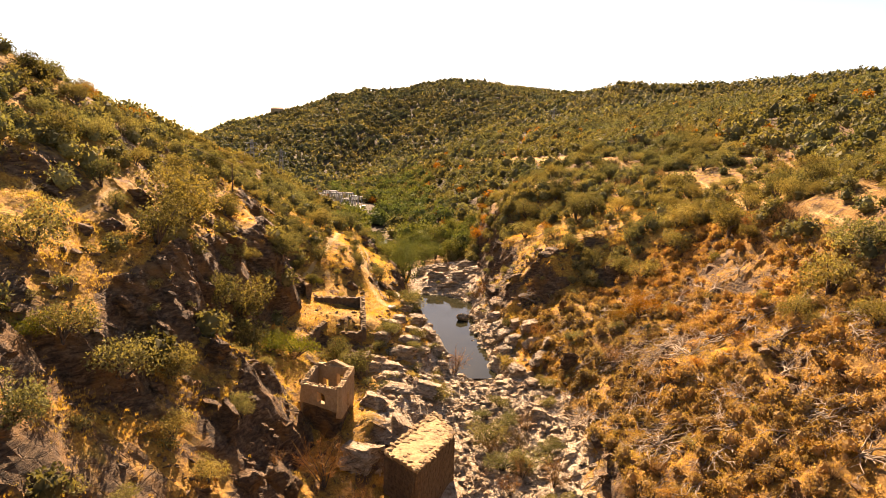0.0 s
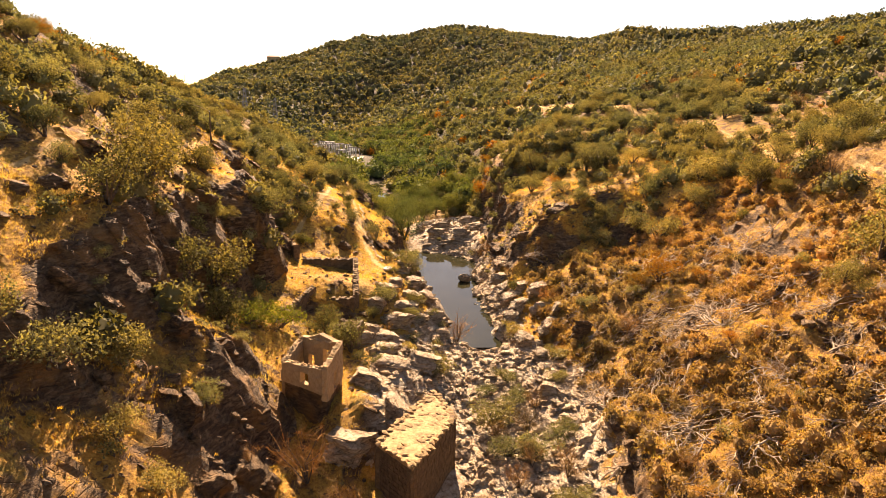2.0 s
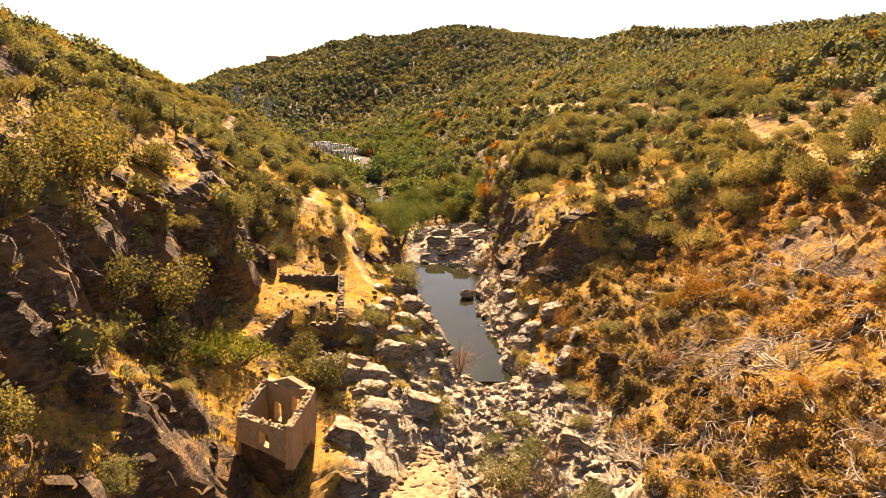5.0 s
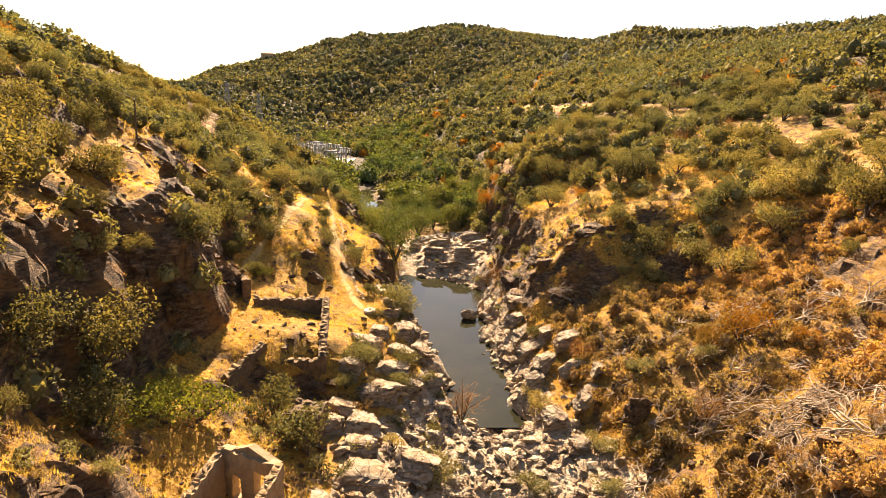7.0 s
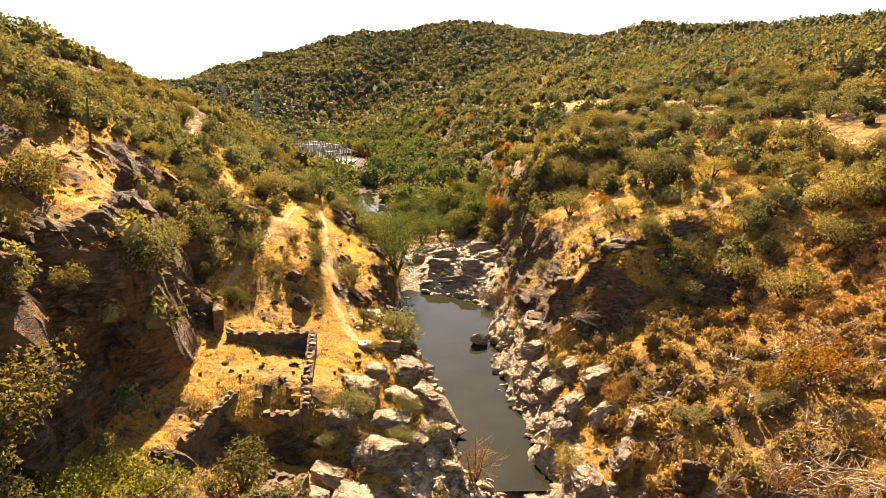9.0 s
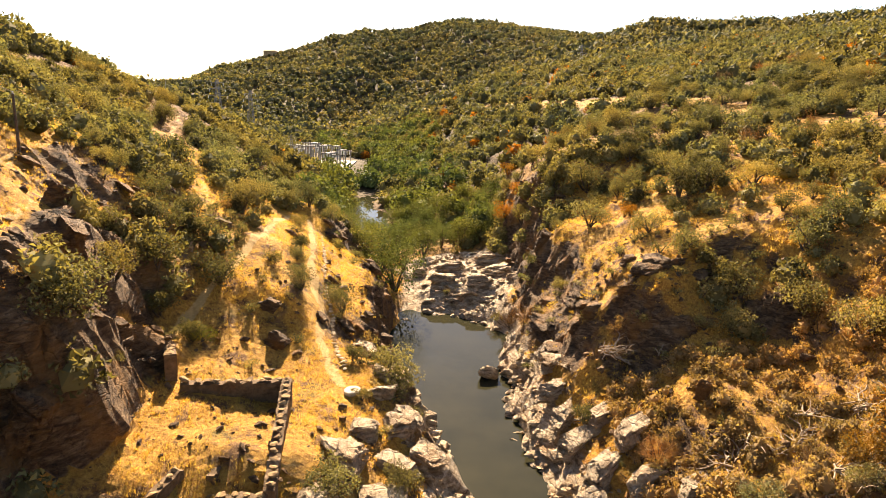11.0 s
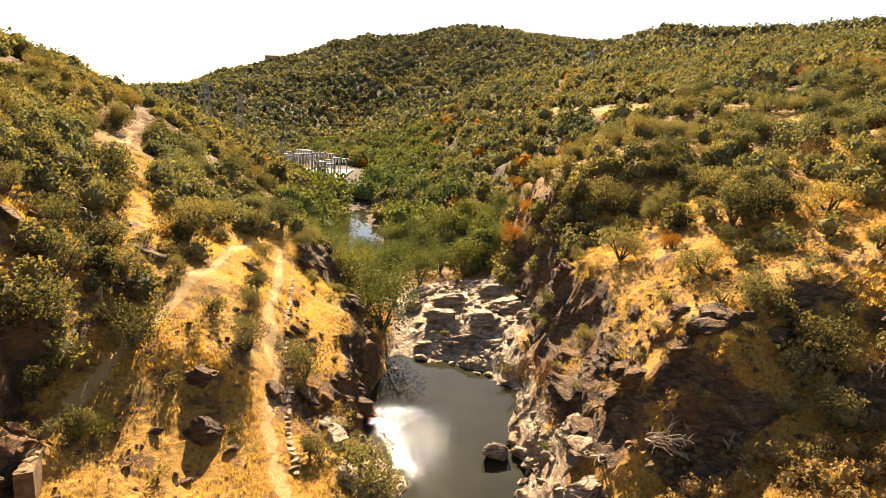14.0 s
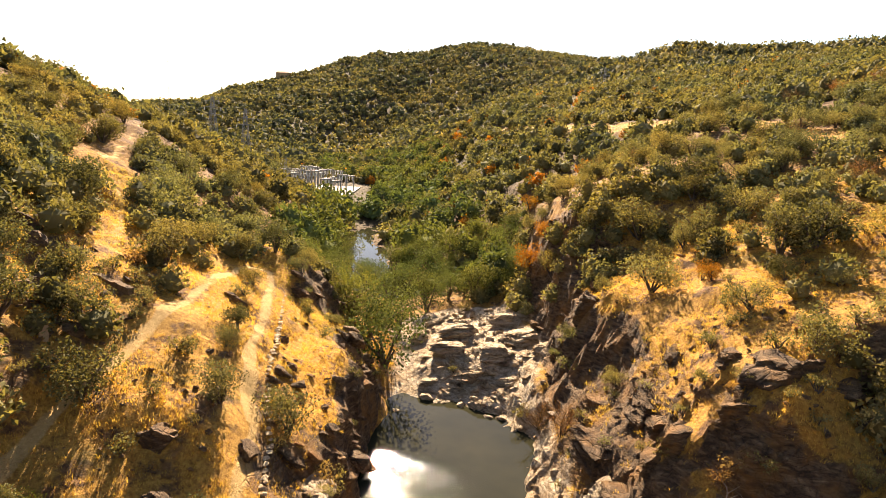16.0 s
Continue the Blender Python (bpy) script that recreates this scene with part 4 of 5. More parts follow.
def boulder(x, y, wide, deep, tall, turn=0.0, mat=None, label="large pale washed boulder beside the pool", sink=0.3, z=None, name="boulder", seed=0, tilt=(0, 0)):
    """One large rock: layered and cut flat, with ledges along its beds."""
    r = np.random.default_rng(int(abs(x * 37 + y * 101)) + seed)
    bm = bmesh.new()
    bmesh.ops.create_icosphere(bm, subdivisions=5, radius=0.66)
    v = np.array([w.co for w in bm.verts])
    f = np.array([[w.index for w in face.verts] for face in bm.faces])
    bm.free()
    # cut along three sets of joints, roughly square to each other
    joints = np.linalg.qr(np.array((0.35, 0.2, 0.9, 0.9, -0.35, 0.1, 0.2, 0.9, -0.3)).reshape(3, 3).T)[0].T
    for k in range(26):
        n = joints[k % 3] * r.choice((-1, 1)) + r.normal(size=3) * (0.16 if k < 18 else 0.6)
        n /= np.linalg.norm(n)
        v = v - np.maximum(v @ n - r.uniform(0.26, 0.44), 0)[:, None] * n
    k = r.uniform(0, 50)
    bed = np.array((0.30, 0.22, 0.93))
    bed /= np.linalg.norm(bed)
    # beds of uneven reach, stacked into ledges, with open joints between
    up = v @ bed
    layer = up * r.uniform(8, 11) + 0.7 * vnoise(v[:, 0] * 2.5 + k, v[:, 1] * 2.5, 5) + 0.25 * vnoise(v[:, 0] * 9 + k, v[:, 1] * 9, 6)
    reach = 0.74 + 0.34 * hash2(np.floor(layer), np.floor(1.7 * v[:, 0] + 0.3 * layer + k), k)
    reach = reach * (1 - 0.22 * np.clip(1 - fract(layer) / 0.22, 0, 1))
    v = up[:, None] * bed + (v - up[:, None] * bed) * reach[:, None]
    v = v + 0.03 * np.stack([fbm(v[:, 0] * 4 + k, v[:, 1] * 4 + v[:, 2] * 3, 1, 4, q) for q in (1, 2, 3)], 1)
    v = v * (wide, deep, tall)
    ob = new(name, fast_mesh(name, v, f, mat or PALE_STONE))
    zz = ground_at(x, y) if z is None else z
    ob.matrix_world = pose(x, y, zz + tall * (0.5 - sink), tilt[0], tilt[1], turn)
    return tagged(ob, label, "boulder", "large rocks")


boulder(6.0, 123.2, 3.0, 2.5, 2.3, 20, label="white boulder standing in the pool", z=0, sink=.3, tilt=(-25, 10), seed=4)
# pale rock ledges at the head of the pool
for x, y, w, d, t, a in ((-3.2, 157, 3.6, 3, 2.6, 10), (2.0, 157, 6.5, 5, 2.6, 25), (0.5, 151.5, 6.5, 4.5, 2.6, 15), (5.8, 150, 6.5, 5.5, 2.2, 35), (9.0, 154, 6, 6, 2.4, 40),
                         (2.8, 146.8, 5, 3, 1.6, 8), (8.2, 161, 7, 5, 2.4, 20), (11.2, 149, 4, 4, 2, 50), (7.0, 145.8, 3, 3.4, 1.5, 60), (-1.5, 146.5, 3, 2, 1.2, 0)):
    boulder(x, y, w, d, t, a, label="pale cracked rock ledge at the head of the pool", tilt=(-6, -8))
# layered slabs on the east side of the pool, striking up-valley
for x, y, w, d, t, a in ((9.8, 97, 5.5, 2.4, 2.2, 48), (11.6, 100.5, 7, 2.8, 2.6, 52), (10.2, 104.5, 6, 2.4, 2.2, 46), (10, 108.5, 6, 2.6, 2.4, 55), (9.6, 112.5, 5, 2.6, 2.4, 50), (10, 116.5, 5.5, 2.6, 2.4, 58), (10.2, 120.5, 5, 2.4, 2.2, 52),
                         (14.2, 98.5, 7, 2.6, 2.8, 50), (14.5, 103.5, 7, 2.6, 3, 48), (13, 107, 6, 2.2, 2.4, 52), (10.3, 126, 4.5, 2.4, 2, 60), (11, 90, 5.5, 3, 2.8, 40), (14.5, 92.5, 6, 2.6, 2.8, 50), (12.6, 86, 4, 2.4, 2, 30), (16.5, 96, 6, 2.2, 2.4, 45)):
    boulder(x + 1.4, y, w, d, t, a, label="layered grey rock slab along the pool bank", tilt=(22, -8))
# dark pillar-like rocks on the east slope
boulder(21.6, 104.2, 1.6, 1.4, 3.0, 10, DARK_STONE, "dark upright rock stump on the slope", .2)
boulder(19.5, 87.5, 3.5, 3, 4.2, 30, DARK_STONE, "dark rounded rock outcrop on the slope", .25)
# broken blocks on the great overhang above the pool
for x, y, w, d, t, a in ((14.5, 119, 3.4, 2.4, 2.4, 20), (19, 118.5, 3.2, 2.2, 2.2, 5), (15.5, 122, 3, 2.2, 1.6, 40), (20, 122.5, 3, 2, 1.6, 30), (24.5, 120.5, 3, 2, 1.8, 15)):
    boulder(x, y, w, d, t, a, DARK_STONE, "massive brown rock face overhanging the bank", .6, tilt=(8, -14))
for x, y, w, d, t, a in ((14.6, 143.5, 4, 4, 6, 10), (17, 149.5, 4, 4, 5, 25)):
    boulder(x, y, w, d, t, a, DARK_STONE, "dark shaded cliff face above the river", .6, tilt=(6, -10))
# the west bank: shore rocks below the terrace, and the cliff on the narrow neck
for x, y, w, d, t, a in ((0.0, 98.5, 4.5, 4, 3.6, 15), (1.6, 94.2, 4, 3.6, 3, 30), (-1.6, 103, 4, 4, 3.4, 0), (-2.5, 108.5, 3.6, 5, 4, 10), (-3.4, 113.5, 3, 5, 4, 10), (2.8, 91, 3, 3, 2.2, 50), (-0.5, 91.5, 3.6, 3.4, 3, 20)):
    boulder(x - 1.1, y, w, d, t, a, label="craggy weathered rock on the pool bank", sink=.5)
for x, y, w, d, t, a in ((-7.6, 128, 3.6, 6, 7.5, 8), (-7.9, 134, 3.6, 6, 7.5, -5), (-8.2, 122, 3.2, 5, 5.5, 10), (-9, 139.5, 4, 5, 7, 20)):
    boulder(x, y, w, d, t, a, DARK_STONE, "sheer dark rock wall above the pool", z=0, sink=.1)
# pale bedrock round the mill, in the bed below the pool
for x, y, w, d, t, a in ((-4.5, 76, 7, 7, 3.4, 30), (-1, 79.5, 6, 5, 3, 15), (-6.5, 70, 5, 7, 4, 10), (-3, 66, 4.5, 7, 5, 5), (-7, 59, 5, 6, 5, 10), (4.5, 87, 3.4, 3, 2, 10), (1, 86, 4, 3.4, 2.6, 40),
                         (7, 52, 5, 6, 3, 20), (9, 58, 4, 4, 2, 40), (15, 72, 4, 3.4, 2.4, 30), (14, 78, 4, 4, 2.2, 10), (-5.5, 83, 5, 6, 3, 20), (-4, 89, 5, 6, 3.6, 10), (-6, 95, 4, 6, 3.4, 5)):
    boulder(x, y, w, d, t, a, label="pale rough bedrock in the river bed", sink=.5)
# craggy bank between the farmstead and the pool
for n, (x, y, w, d, t, a) in enumerate(((-7.4, 86, 4.5, 5, 4, 15), (-4.6, 88.5, 5, 5, 4.2, 40), (-7.2, 91, 4, 4.5, 3.4, 5), (-3.6, 92.5, 5, 4.6, 4, 25), (-6.4, 95.5, 4, 5, 3.4, 50), (-2.6, 96.5, 4.5, 5, 4.4, 10), (-5.2, 99, 4.4, 4, 3.6, 30),
                                        (-2.6, 101, 4.4, 4, 4.2, 55), (-4.4, 105, 3.4, 3, 3, 20), (-4.8, 109, 3, 4, 3.2, 10), (-6.4, 113, 3, 4, 3.4, 0), (-7.4, 117.5, 3, 4.4, 4, 15), (-8, 82.5, 4, 4, 3.6, 35), (-5, 80, 4.5, 4, 3, 10))):
    boulder(x, y, w, d, t, a, label="craggy weathered bedrock on the bank", sink=.56, tilt=(6, -10))
# the great outcrop above the pool, in broken beds
for x, y, w, d, t, a in ((12.6, 119.5, 6, 4.5, 3.8, 30), (16.8, 119.6, 7.5, 4.5, 3.8, 12), (21.6, 120.2, 7.5, 4.5, 3.6, 18), (26, 119.5, 6, 4.5, 3.6, 0), (12.4, 124.5, 5, 6, 3, 40), (16, 125, 6, 5, 2.4, 30), (13.5, 130, 5, 6, 3.4, 35)):
    boulder(x, y, w, d, t, a, DARK_STONE, "broad brown bedded rock with dry grass on its ledges", .74, tilt=(10, -14))
# brown crags on the west cliff
for x, y, w, d, t, a in ((-24, 66, 4, 3, 5, 0), (-25, 80, 3.4, 4, 6, 10), (-22, 88, 3, 4, 6, 20), (-22.5, 94, 3, 3.4, 5, 0), (-26, 100, 3.4, 4, 5, 10), (-17, 52, 3, 3, 4, 20), (-14.5, 48, 3, 3, 4, 0), (-12, 53, 2.4, 2.4, 4, 30), (-20, 58, 3.6, 3, 3.6, 10)):
    boulder(x, y, w, d, t, a, DARK_STONE, "jagged brown crag on the cliff", .5, tilt=(5, 12))
for x, y, w, d, t, a in ((-24, 55, 3, 3, 3.4, 10), (-28, 110, 3.4, 3.4, 4.4, 0), (-29, 104, 3.6, 3.4, 5, 15), (-14, 109, 3, 2.4, 3, 10), (-11.5, 115.5, 1.8, 2.4, 2.2, 0), (-15.5, 112.5, 2.6, 2.4, 2.6, 20), (-33, 72, 4, 3.4, 4, 0), (-31, 62, 3.4, 3.4, 4, 10)):
    boulder(x, y, w, d, t, a, DARK_STONE, "jagged brown crag on the cliff", .5, tilt=(5, 12))


# ---- the mills and their walls ----
def wall_run(name, ax, ay, bx, by, bottom, top_a, top_b, thick, mat, parent, holes=(), label="", seed=1):
    """A rubble wall from a to b with a ragged top, in one piece; holes: (from, to, sill, head) along its length."""
    r = np.random.default_rng(seed)
    length = math.hypot(bx - ax, by - ay)
    ux, uy = (bx - ax) / length, (by - ay) / length
    cuts = sorted({0.0, length, *(h for hole in holes for h in hole[:2]), *np.arange(0.45, length - .2, 0.45).tolist()})
    tops = [top_a + (top_b - top_a) * c / length + r.uniform(-.14, .10) for c in cuts]
    low = min(tops) - .25
    rows = sorted({bottom, *(h for hole in holes for h in hole[2:]), *np.arange(bottom + .5, low, 0.5).tolist()})
    rows = [z for z in rows if z < low] + [None]
    verts, keys = [], {}

    def corner(i, j, side):
        if (i, j, side) not in keys:
            z = tops[i] if rows[j] is None else rows[j]
            off = (side - .5) * thick + r.uniform(-.05, .05)
            keys[i, j, side] = len(verts)
            verts.append((ax + ux * cuts[i] - uy * off, ay + uy * cuts[i] + ux * off, z))
        return keys[i, j, side]

    solid = set()
    for i in range(len(cuts) - 1):
        for j in range(len(rows) - 1):
            mid, z = (cuts[i] + cuts[i + 1]) / 2, rows[j] + .02
            if not any(h0 <= mid <= h1 and sill <= z < head for h0, h1, sill, head in holes):
                solid.add((i, j))
    faces = []
    for i, j in solid:
        for side in (0, 1):
            q = [corner(i, j, side), corner(i + 1, j, side), corner(i + 1, j + 1, side), corner(i, j + 1, side)]
            faces.append(q if side == 0 else q[::-1])
        for (di, dj), (p, q) in {(0, -1): ((0, 0), (1, 0)), (0, 1): ((1, 1), (0, 1)), (-1, 0): ((0, 1), (0, 0)), (1, 0): ((1, 0), (1, 1))}.items():
            if (i + di, j + dj) not in solid:
                faces.append([corner(i + p[0], j + p[1], 0), corner(i + p[0], j + p[1], 1), corner(i + q[0], j + q[1], 1), corner(i + q[0], j + q[1], 0)])
    return part(name, fast_mesh(name, verts, faces, mat), parent, label)


def stones_along(name, ax, ay, bx, by, za, zb, size, mat, parent, seed=1, width=0.5):
    """Single cap stones laid along a line, each a part of its own."""
    r = np.random.default_rng(seed)
    meshes = []
    for _ in range(4):
        v, f = chunk(r, 14, (1.1, 0.85, 0.36))
        meshes.append(fast_mesh(name, v, f, mat))
    length = math.hypot(bx - ax, by - ay)
    n = max(2, int(length / (size * 0.9)))
    for i in range(n):
        s = (i + .5) / n
        ob = part(name, meshes[int(r.integers(4))], parent)
        w = size * r.uniform(.8, 1.25)
        ob.matrix_basis = pose(ax + (bx - ax) * s + r.normal() * .05, ay + (by - ay) * s + r.normal() * .05, za + (zb - za) * s + r.uniform(-.03, .06), r.normal() * 6, r.normal() * 6, r.uniform(0, 360)) @ Matrix.Diagonal((w, w * width / .5, w, 1))


# roofless mill house with window openings
ruin = tagged(new("ruined_mill_house"), "roofless ochre stone mill house with empty windows", "ruin")
RL, RN, RR, RB = (-13.6, 66.2), (-9.3, 63.3), (-8.7, 68.8), (-13.0, 71.6)
wall_run("front_wall", *RL, *RN, 6.4, 8.4, 8.9, .55, PLASTER, ruin, [(2.4, 3.4, 6.9, 8.0)], "ochre rendered wall with a small window", 3)
wall_run("side_wall", *RN, *RR, 5.7, 9.0, 9.3, .55, PLASTER, ruin, [(2.2, 3.1, 5.9, 7.6)], "ochre rendered side wall with a doorway", 4)
wall_run("back_wall", *RR, *RB, 3.5, 9.3, 8.7, .55, PLASTER, ruin, [(1.1, 2.0, 6.6, 8.2), (3.2, 4.0, 5.6, 7.2)], "", 5)
wall_run("far_side_wall", *RB, *RL, 3.5, 8.7, 8.4, .55, PLASTER, ruin, (), "", 6)
wall_run("undercroft_front", -13.3, 66.5, -9.5, 63.9, -.5, 6.5, 6.5, .8, DARK_STONE, ruin, (), "dark rough rock footing", 7)
wall_run("undercroft_side", -9.6, 63.9, -9.0, 68.4, -.5, 5.8, 5.8, .7, DARK_STONE, ruin, (), "dark rough rock footing", 8)
gable = fast_mesh("gable", [(-8.95, 68.9, 9.1), (-12.75, 71.45, 8.5), (-11.0, 70.3, 9.5), (-8.65, 69.35, 9.1), (-12.45, 71.9, 8.5), (-10.7, 70.75, 9.5)],
                  [(0, 1, 2), (3, 5, 4), (0, 2, 5), (0, 5, 3), (1, 4, 5), (1, 5, 2)], PLASTER)
part("gable", gable, ruin)
for n, (a, b, za, zb) in enumerate(((RL, RN, 8.5, 9.0), (RN, RR, 9.1, 9.4), (RB, RL, 8.8, 8.5))):
    stones_along("cap_stone", *a, *b, za - .03, zb - .03, .46, SLATE, ruin, 20 + n)

# flat stone-roofed mill
mill = tagged(new("stone_roofed_mill"), "old mill with a flat stone slab roof on the rocks", "mill")
ML, MN, MR, MB = Vector((-4.1, 57.9, 4.7)), Vector((-0.95, 53.4, 5.3)), Vector((2.6, 64.2, 3.7)), Vector((0.6, 70.6, 3.3))
MC = (ML + MN + MR + MB) / 4


def mill_wall(name, a, b, label, seed):
    """One leaning rubble wall under the roof's edge, built of courses of stones."""
    r = np.random.default_rng(seed)
    d = Vector((b.x - a.x, b.y - a.y, 0)).normalized()
    inward = Vector((MC.x - (a.x + b.x) / 2, MC.y - (a.y + b.y) / 2, 0)).normalized() * .35
    length = math.hypot(b.x - a.x, b.y - a.y)
    items, turn = [], math.degrees(math.atan2(d.y, d.x))
    for row in range(18):
        s = 0.0
        while s < length:
            w = min(r.uniform(.35, .95), length - s)
            t = (s + w / 2) / length
            top = a.z + (b.z - a.z) * t - 0.15
            z = top - .42 * (row + .5)
            p = a + (b - a) * t + inward
            items.append(sized(p.x, p.y, z, max(w - .05, .05), .55 + r.uniform(-.06, .06), .38, turn))
            s += w
    tagged(part(name, fast_mesh(name, *boxes(items), MASONRY), mill, label), kind="stuff")
    core = [sized(*((a + b) / 2 + inward * 1.15).to_2d(), (a.z + b.z) / 2 - 4.2, length, .4, 7.4, turn)]
    part("mortar_core", fast_mesh("mortar_core", *boxes(core), MASONRY), mill)


for n, (a, b, label) in enumerate(((ML, MN, "shaded rubble wall"), (MN, MR, "tall shaded rubble wall"), (MR, MB, ""), (MB, ML, ""))):
    mill_wall("wall", a, b, label, 40 + n)
roof_mesh = bmesh.new()
bmesh.ops.create_grid(roof_mesh, x_segments=34, y_segments=34, size=0.5)
for v in roof_mesh.verts:
    u, w = v.co.x + .5, v.co.y + .5
    p = (ML * (1 - u) + MN * u) * (1 - w) + (MB * (1 - u) + MR * u) * w
    v.co = p + Vector((0, 0, .16 + .5 * u * (1 - u) * w * (1 - w) * 4 * .5 + .05 * float(fbm(np.array(p.x), np.array(p.y), .8, 3, 7))))
grown = bmesh.ops.extrude_face_region(roof_mesh, geom=roof_mesh.faces[:])
for g in grown["geom"]:
    if isinstance(g, bmesh.types.BMVert):
        g.co.z -= .35
bmesh.ops.recalc_face_normals(roof_mesh, faces=roof_mesh.faces[:])
roof_me = bpy.data.meshes.new("roof")
roof_mesh.to_mesh(roof_me)
roof_mesh.free()
roof_me.materials.append(SLATE)
part("roof", roof_me, mill, "pale stone slab roof with dry grass in the joints")
for n, (a, b) in enumerate(((ML, MN), (MN, MR), (MR, MB), (MB, ML))):
    stones_along("edge_slab", a.x, a.y, b.x, b.y, a.z + .2, b.z + .2, .8, SLATE, mill, 60 + n)
rs = np.random.default_rng(3)
slab_meshes = [fast_mesh("roof_slab", *chunk(rs, 14, (1.2, .9, .15)), SLATE) for _ in range(5)]
for i in range(9):
    for j in range(14):
        u, w = (i + .5 + rs.normal() * .18) / 9, (j + .5 + rs.normal() * .18) / 14
        p = (ML * (1 - u) + MN * u) * (1 - w) + (MB * (1 - u) + MR * u) * w
        if rs.random() < .42:
            ob = part("roof_slab", slab_meshes[int(rs.integers(5))], mill)
            k = rs.uniform(.4, 1.0)
            ob.matrix_basis = pose(p.x, p.y, p.z + .25, rs.normal() * 3, rs.normal() * 3, rs.uniform(0, 360)) @ Matrix.Diagonal((k, k, k, 1))

# roofless farmstead on the terrace
farm = tagged(new("ruined_farmstead"), "roofless rubble walls full of dry grass on the terrace", "ruin")
wall_run("east_wall", -9.8, 90.2, -11.2, 101, 3.0, 7.4, 9.6, .75, MASONRY, farm, (), "long rubble wall along the path", 11)
wall_run("north_wall", -11.4, 101, -18.6, 99.6, 5.0, 9.4, 9.6, .7, MASONRY, farm, (), "shaded rubble wall", 12)
wall_run("south_wall", -13.9, 90.4, -9.9, 90.2, 2.4, 6.6, 7.0, .7, MASONRY, farm, (), "shaded rubble front wall", 13)
wall_run("cross_wall", -13.6, 91, -13.4, 94.5, 5, 7.6, 7.4, .5, MASONRY, farm, (), "", 14)
wall_run("west_wall", -17.2, 85, -15.4, 91, 4, 7.2, 8.2, .7, MASONRY, farm, (), "leaning broken wall", 15)
wall_run("outer_wall", -19.6, 100.4, -21.5, 104.8, 7, 11.4, 10.6, .8, MASONRY, farm, (), "tumbled boundary wall", 16)
for n, (ax, ay, bx, by, za, zb) in enumerate(((-9.8, 90.2, -11.2, 101, 7.5, 9.7), (-11.4, 101, -18.6, 99.6, 9.5, 9.7), (-13.9, 90.4, -9.9, 90.2, 6.7, 7.1), (-17.2, 85, -15.4, 91, 7.3, 8.3), (-19.6, 100.4, -21.5, 104.8, 11.4, 10.6))):
    stones_along("cap_stone", ax, ay, bx, by, za, zb, .75, SLATE, farm, 80 + n)

block = tagged(new("ruined_wall_block"), "dark square stub of rubble masonry beside the mill", "ruin")
for n, (ax, ay, bx, by) in enumerate(((-11, 80, -8.6, 79.6), (-8.6, 79.6, -8.2, 82.4), (-8.2, 82.4, -10.6, 82.8), (-10.6, 82.8, -11, 80))):
    wall_run("wall", ax, ay, bx, by, 2.5, 6.9 - .3 * n, 7.0 - .2 * n, .6, MASONRY, block, (), "", 90 + n)
    stones_along("cap_stone", ax, ay, bx, by, 6.95 - .3 * n, 7.05 - .2 * n, .6, MASONRY, block, 95 + n)
part("fill", fast_mesh("fill", *boxes([sized(-9.6, 81.2, 4.2, 2.2, 2.4, 4.4, -10)]), MASONRY), block)

# terraced house remains under the west cliff
shed = tagged(new("ruined_hut"), "grey plastered hut wall below the cliff", "ruin")
wall_run("gable_wall", -26.6, 118.6, -23.9, 116.4, 11.0, 16.8, 16.0, .5, PLASTER, shed, (), "grey smooth plastered wall", 21)
wall_run("back_wall", -26.6, 118.6, -27.2, 126, 13.0, 18.2, 17.6, .5, MASONRY, shed, (), "", 22)
wall_run("terrace_wall", -27.2, 126, -22.6, 124.5, 13.5, 17.4, 16.4, .5, MASONRY, shed, (), "", 23)

# low stone kerb along the path
kerb = tagged(new("stone_kerb"), "row of loose pale stones edging the footpath", "kerb")
for n, ((ax, ay), (bx, by)) in enumerate(zip(TRAIL_EAST[1:-2], TRAIL_EAST[2:-1])):
    stones_along("kerb_stone", ax + 1.3, ay, bx + 1.3, by, ground_at(ax + 1.3, ay) + .15, ground_at(bx + 1.3, by) + .15, .62, PALE_STONE, kerb, 100 + n)

# millstone lying at the end of the path
stone_mesh = bmesh.new()
ringed = []
for radius, z in ((.12, .02), (.12, .30), (.58, .30), (.66, .26), (.66, .02)):
    ringed.append([stone_mesh.verts.new((radius * math.cos(a * math.pi / 16), radius * math.sin(a * math.pi / 16), z)) for a in range(32)])
for lo, hi in zip(ringed[:-1], ringed[1:]):
    for a in range(32):
        stone_mesh.faces.new((lo[a], lo[(a + 1) % 32], hi[(a + 1) % 32], hi[a]))
bmesh.ops.recalc_face_normals(stone_mesh, faces=stone_mesh.faces[:])
mill_me = bpy.data.meshes.new("millstone")
stone_mesh.to_mesh(mill_me)
stone_mesh.free()
mill_me.materials.append(GRANITE)
millstone = tagged(new("millstone", mill_me), "round pale granite millstone lying in dry grass", "millstone")
millstone.matrix_world = pose(-6.7, 103.9, ground_at(-6.7, 103.9) + .16, 4, -3, 0)


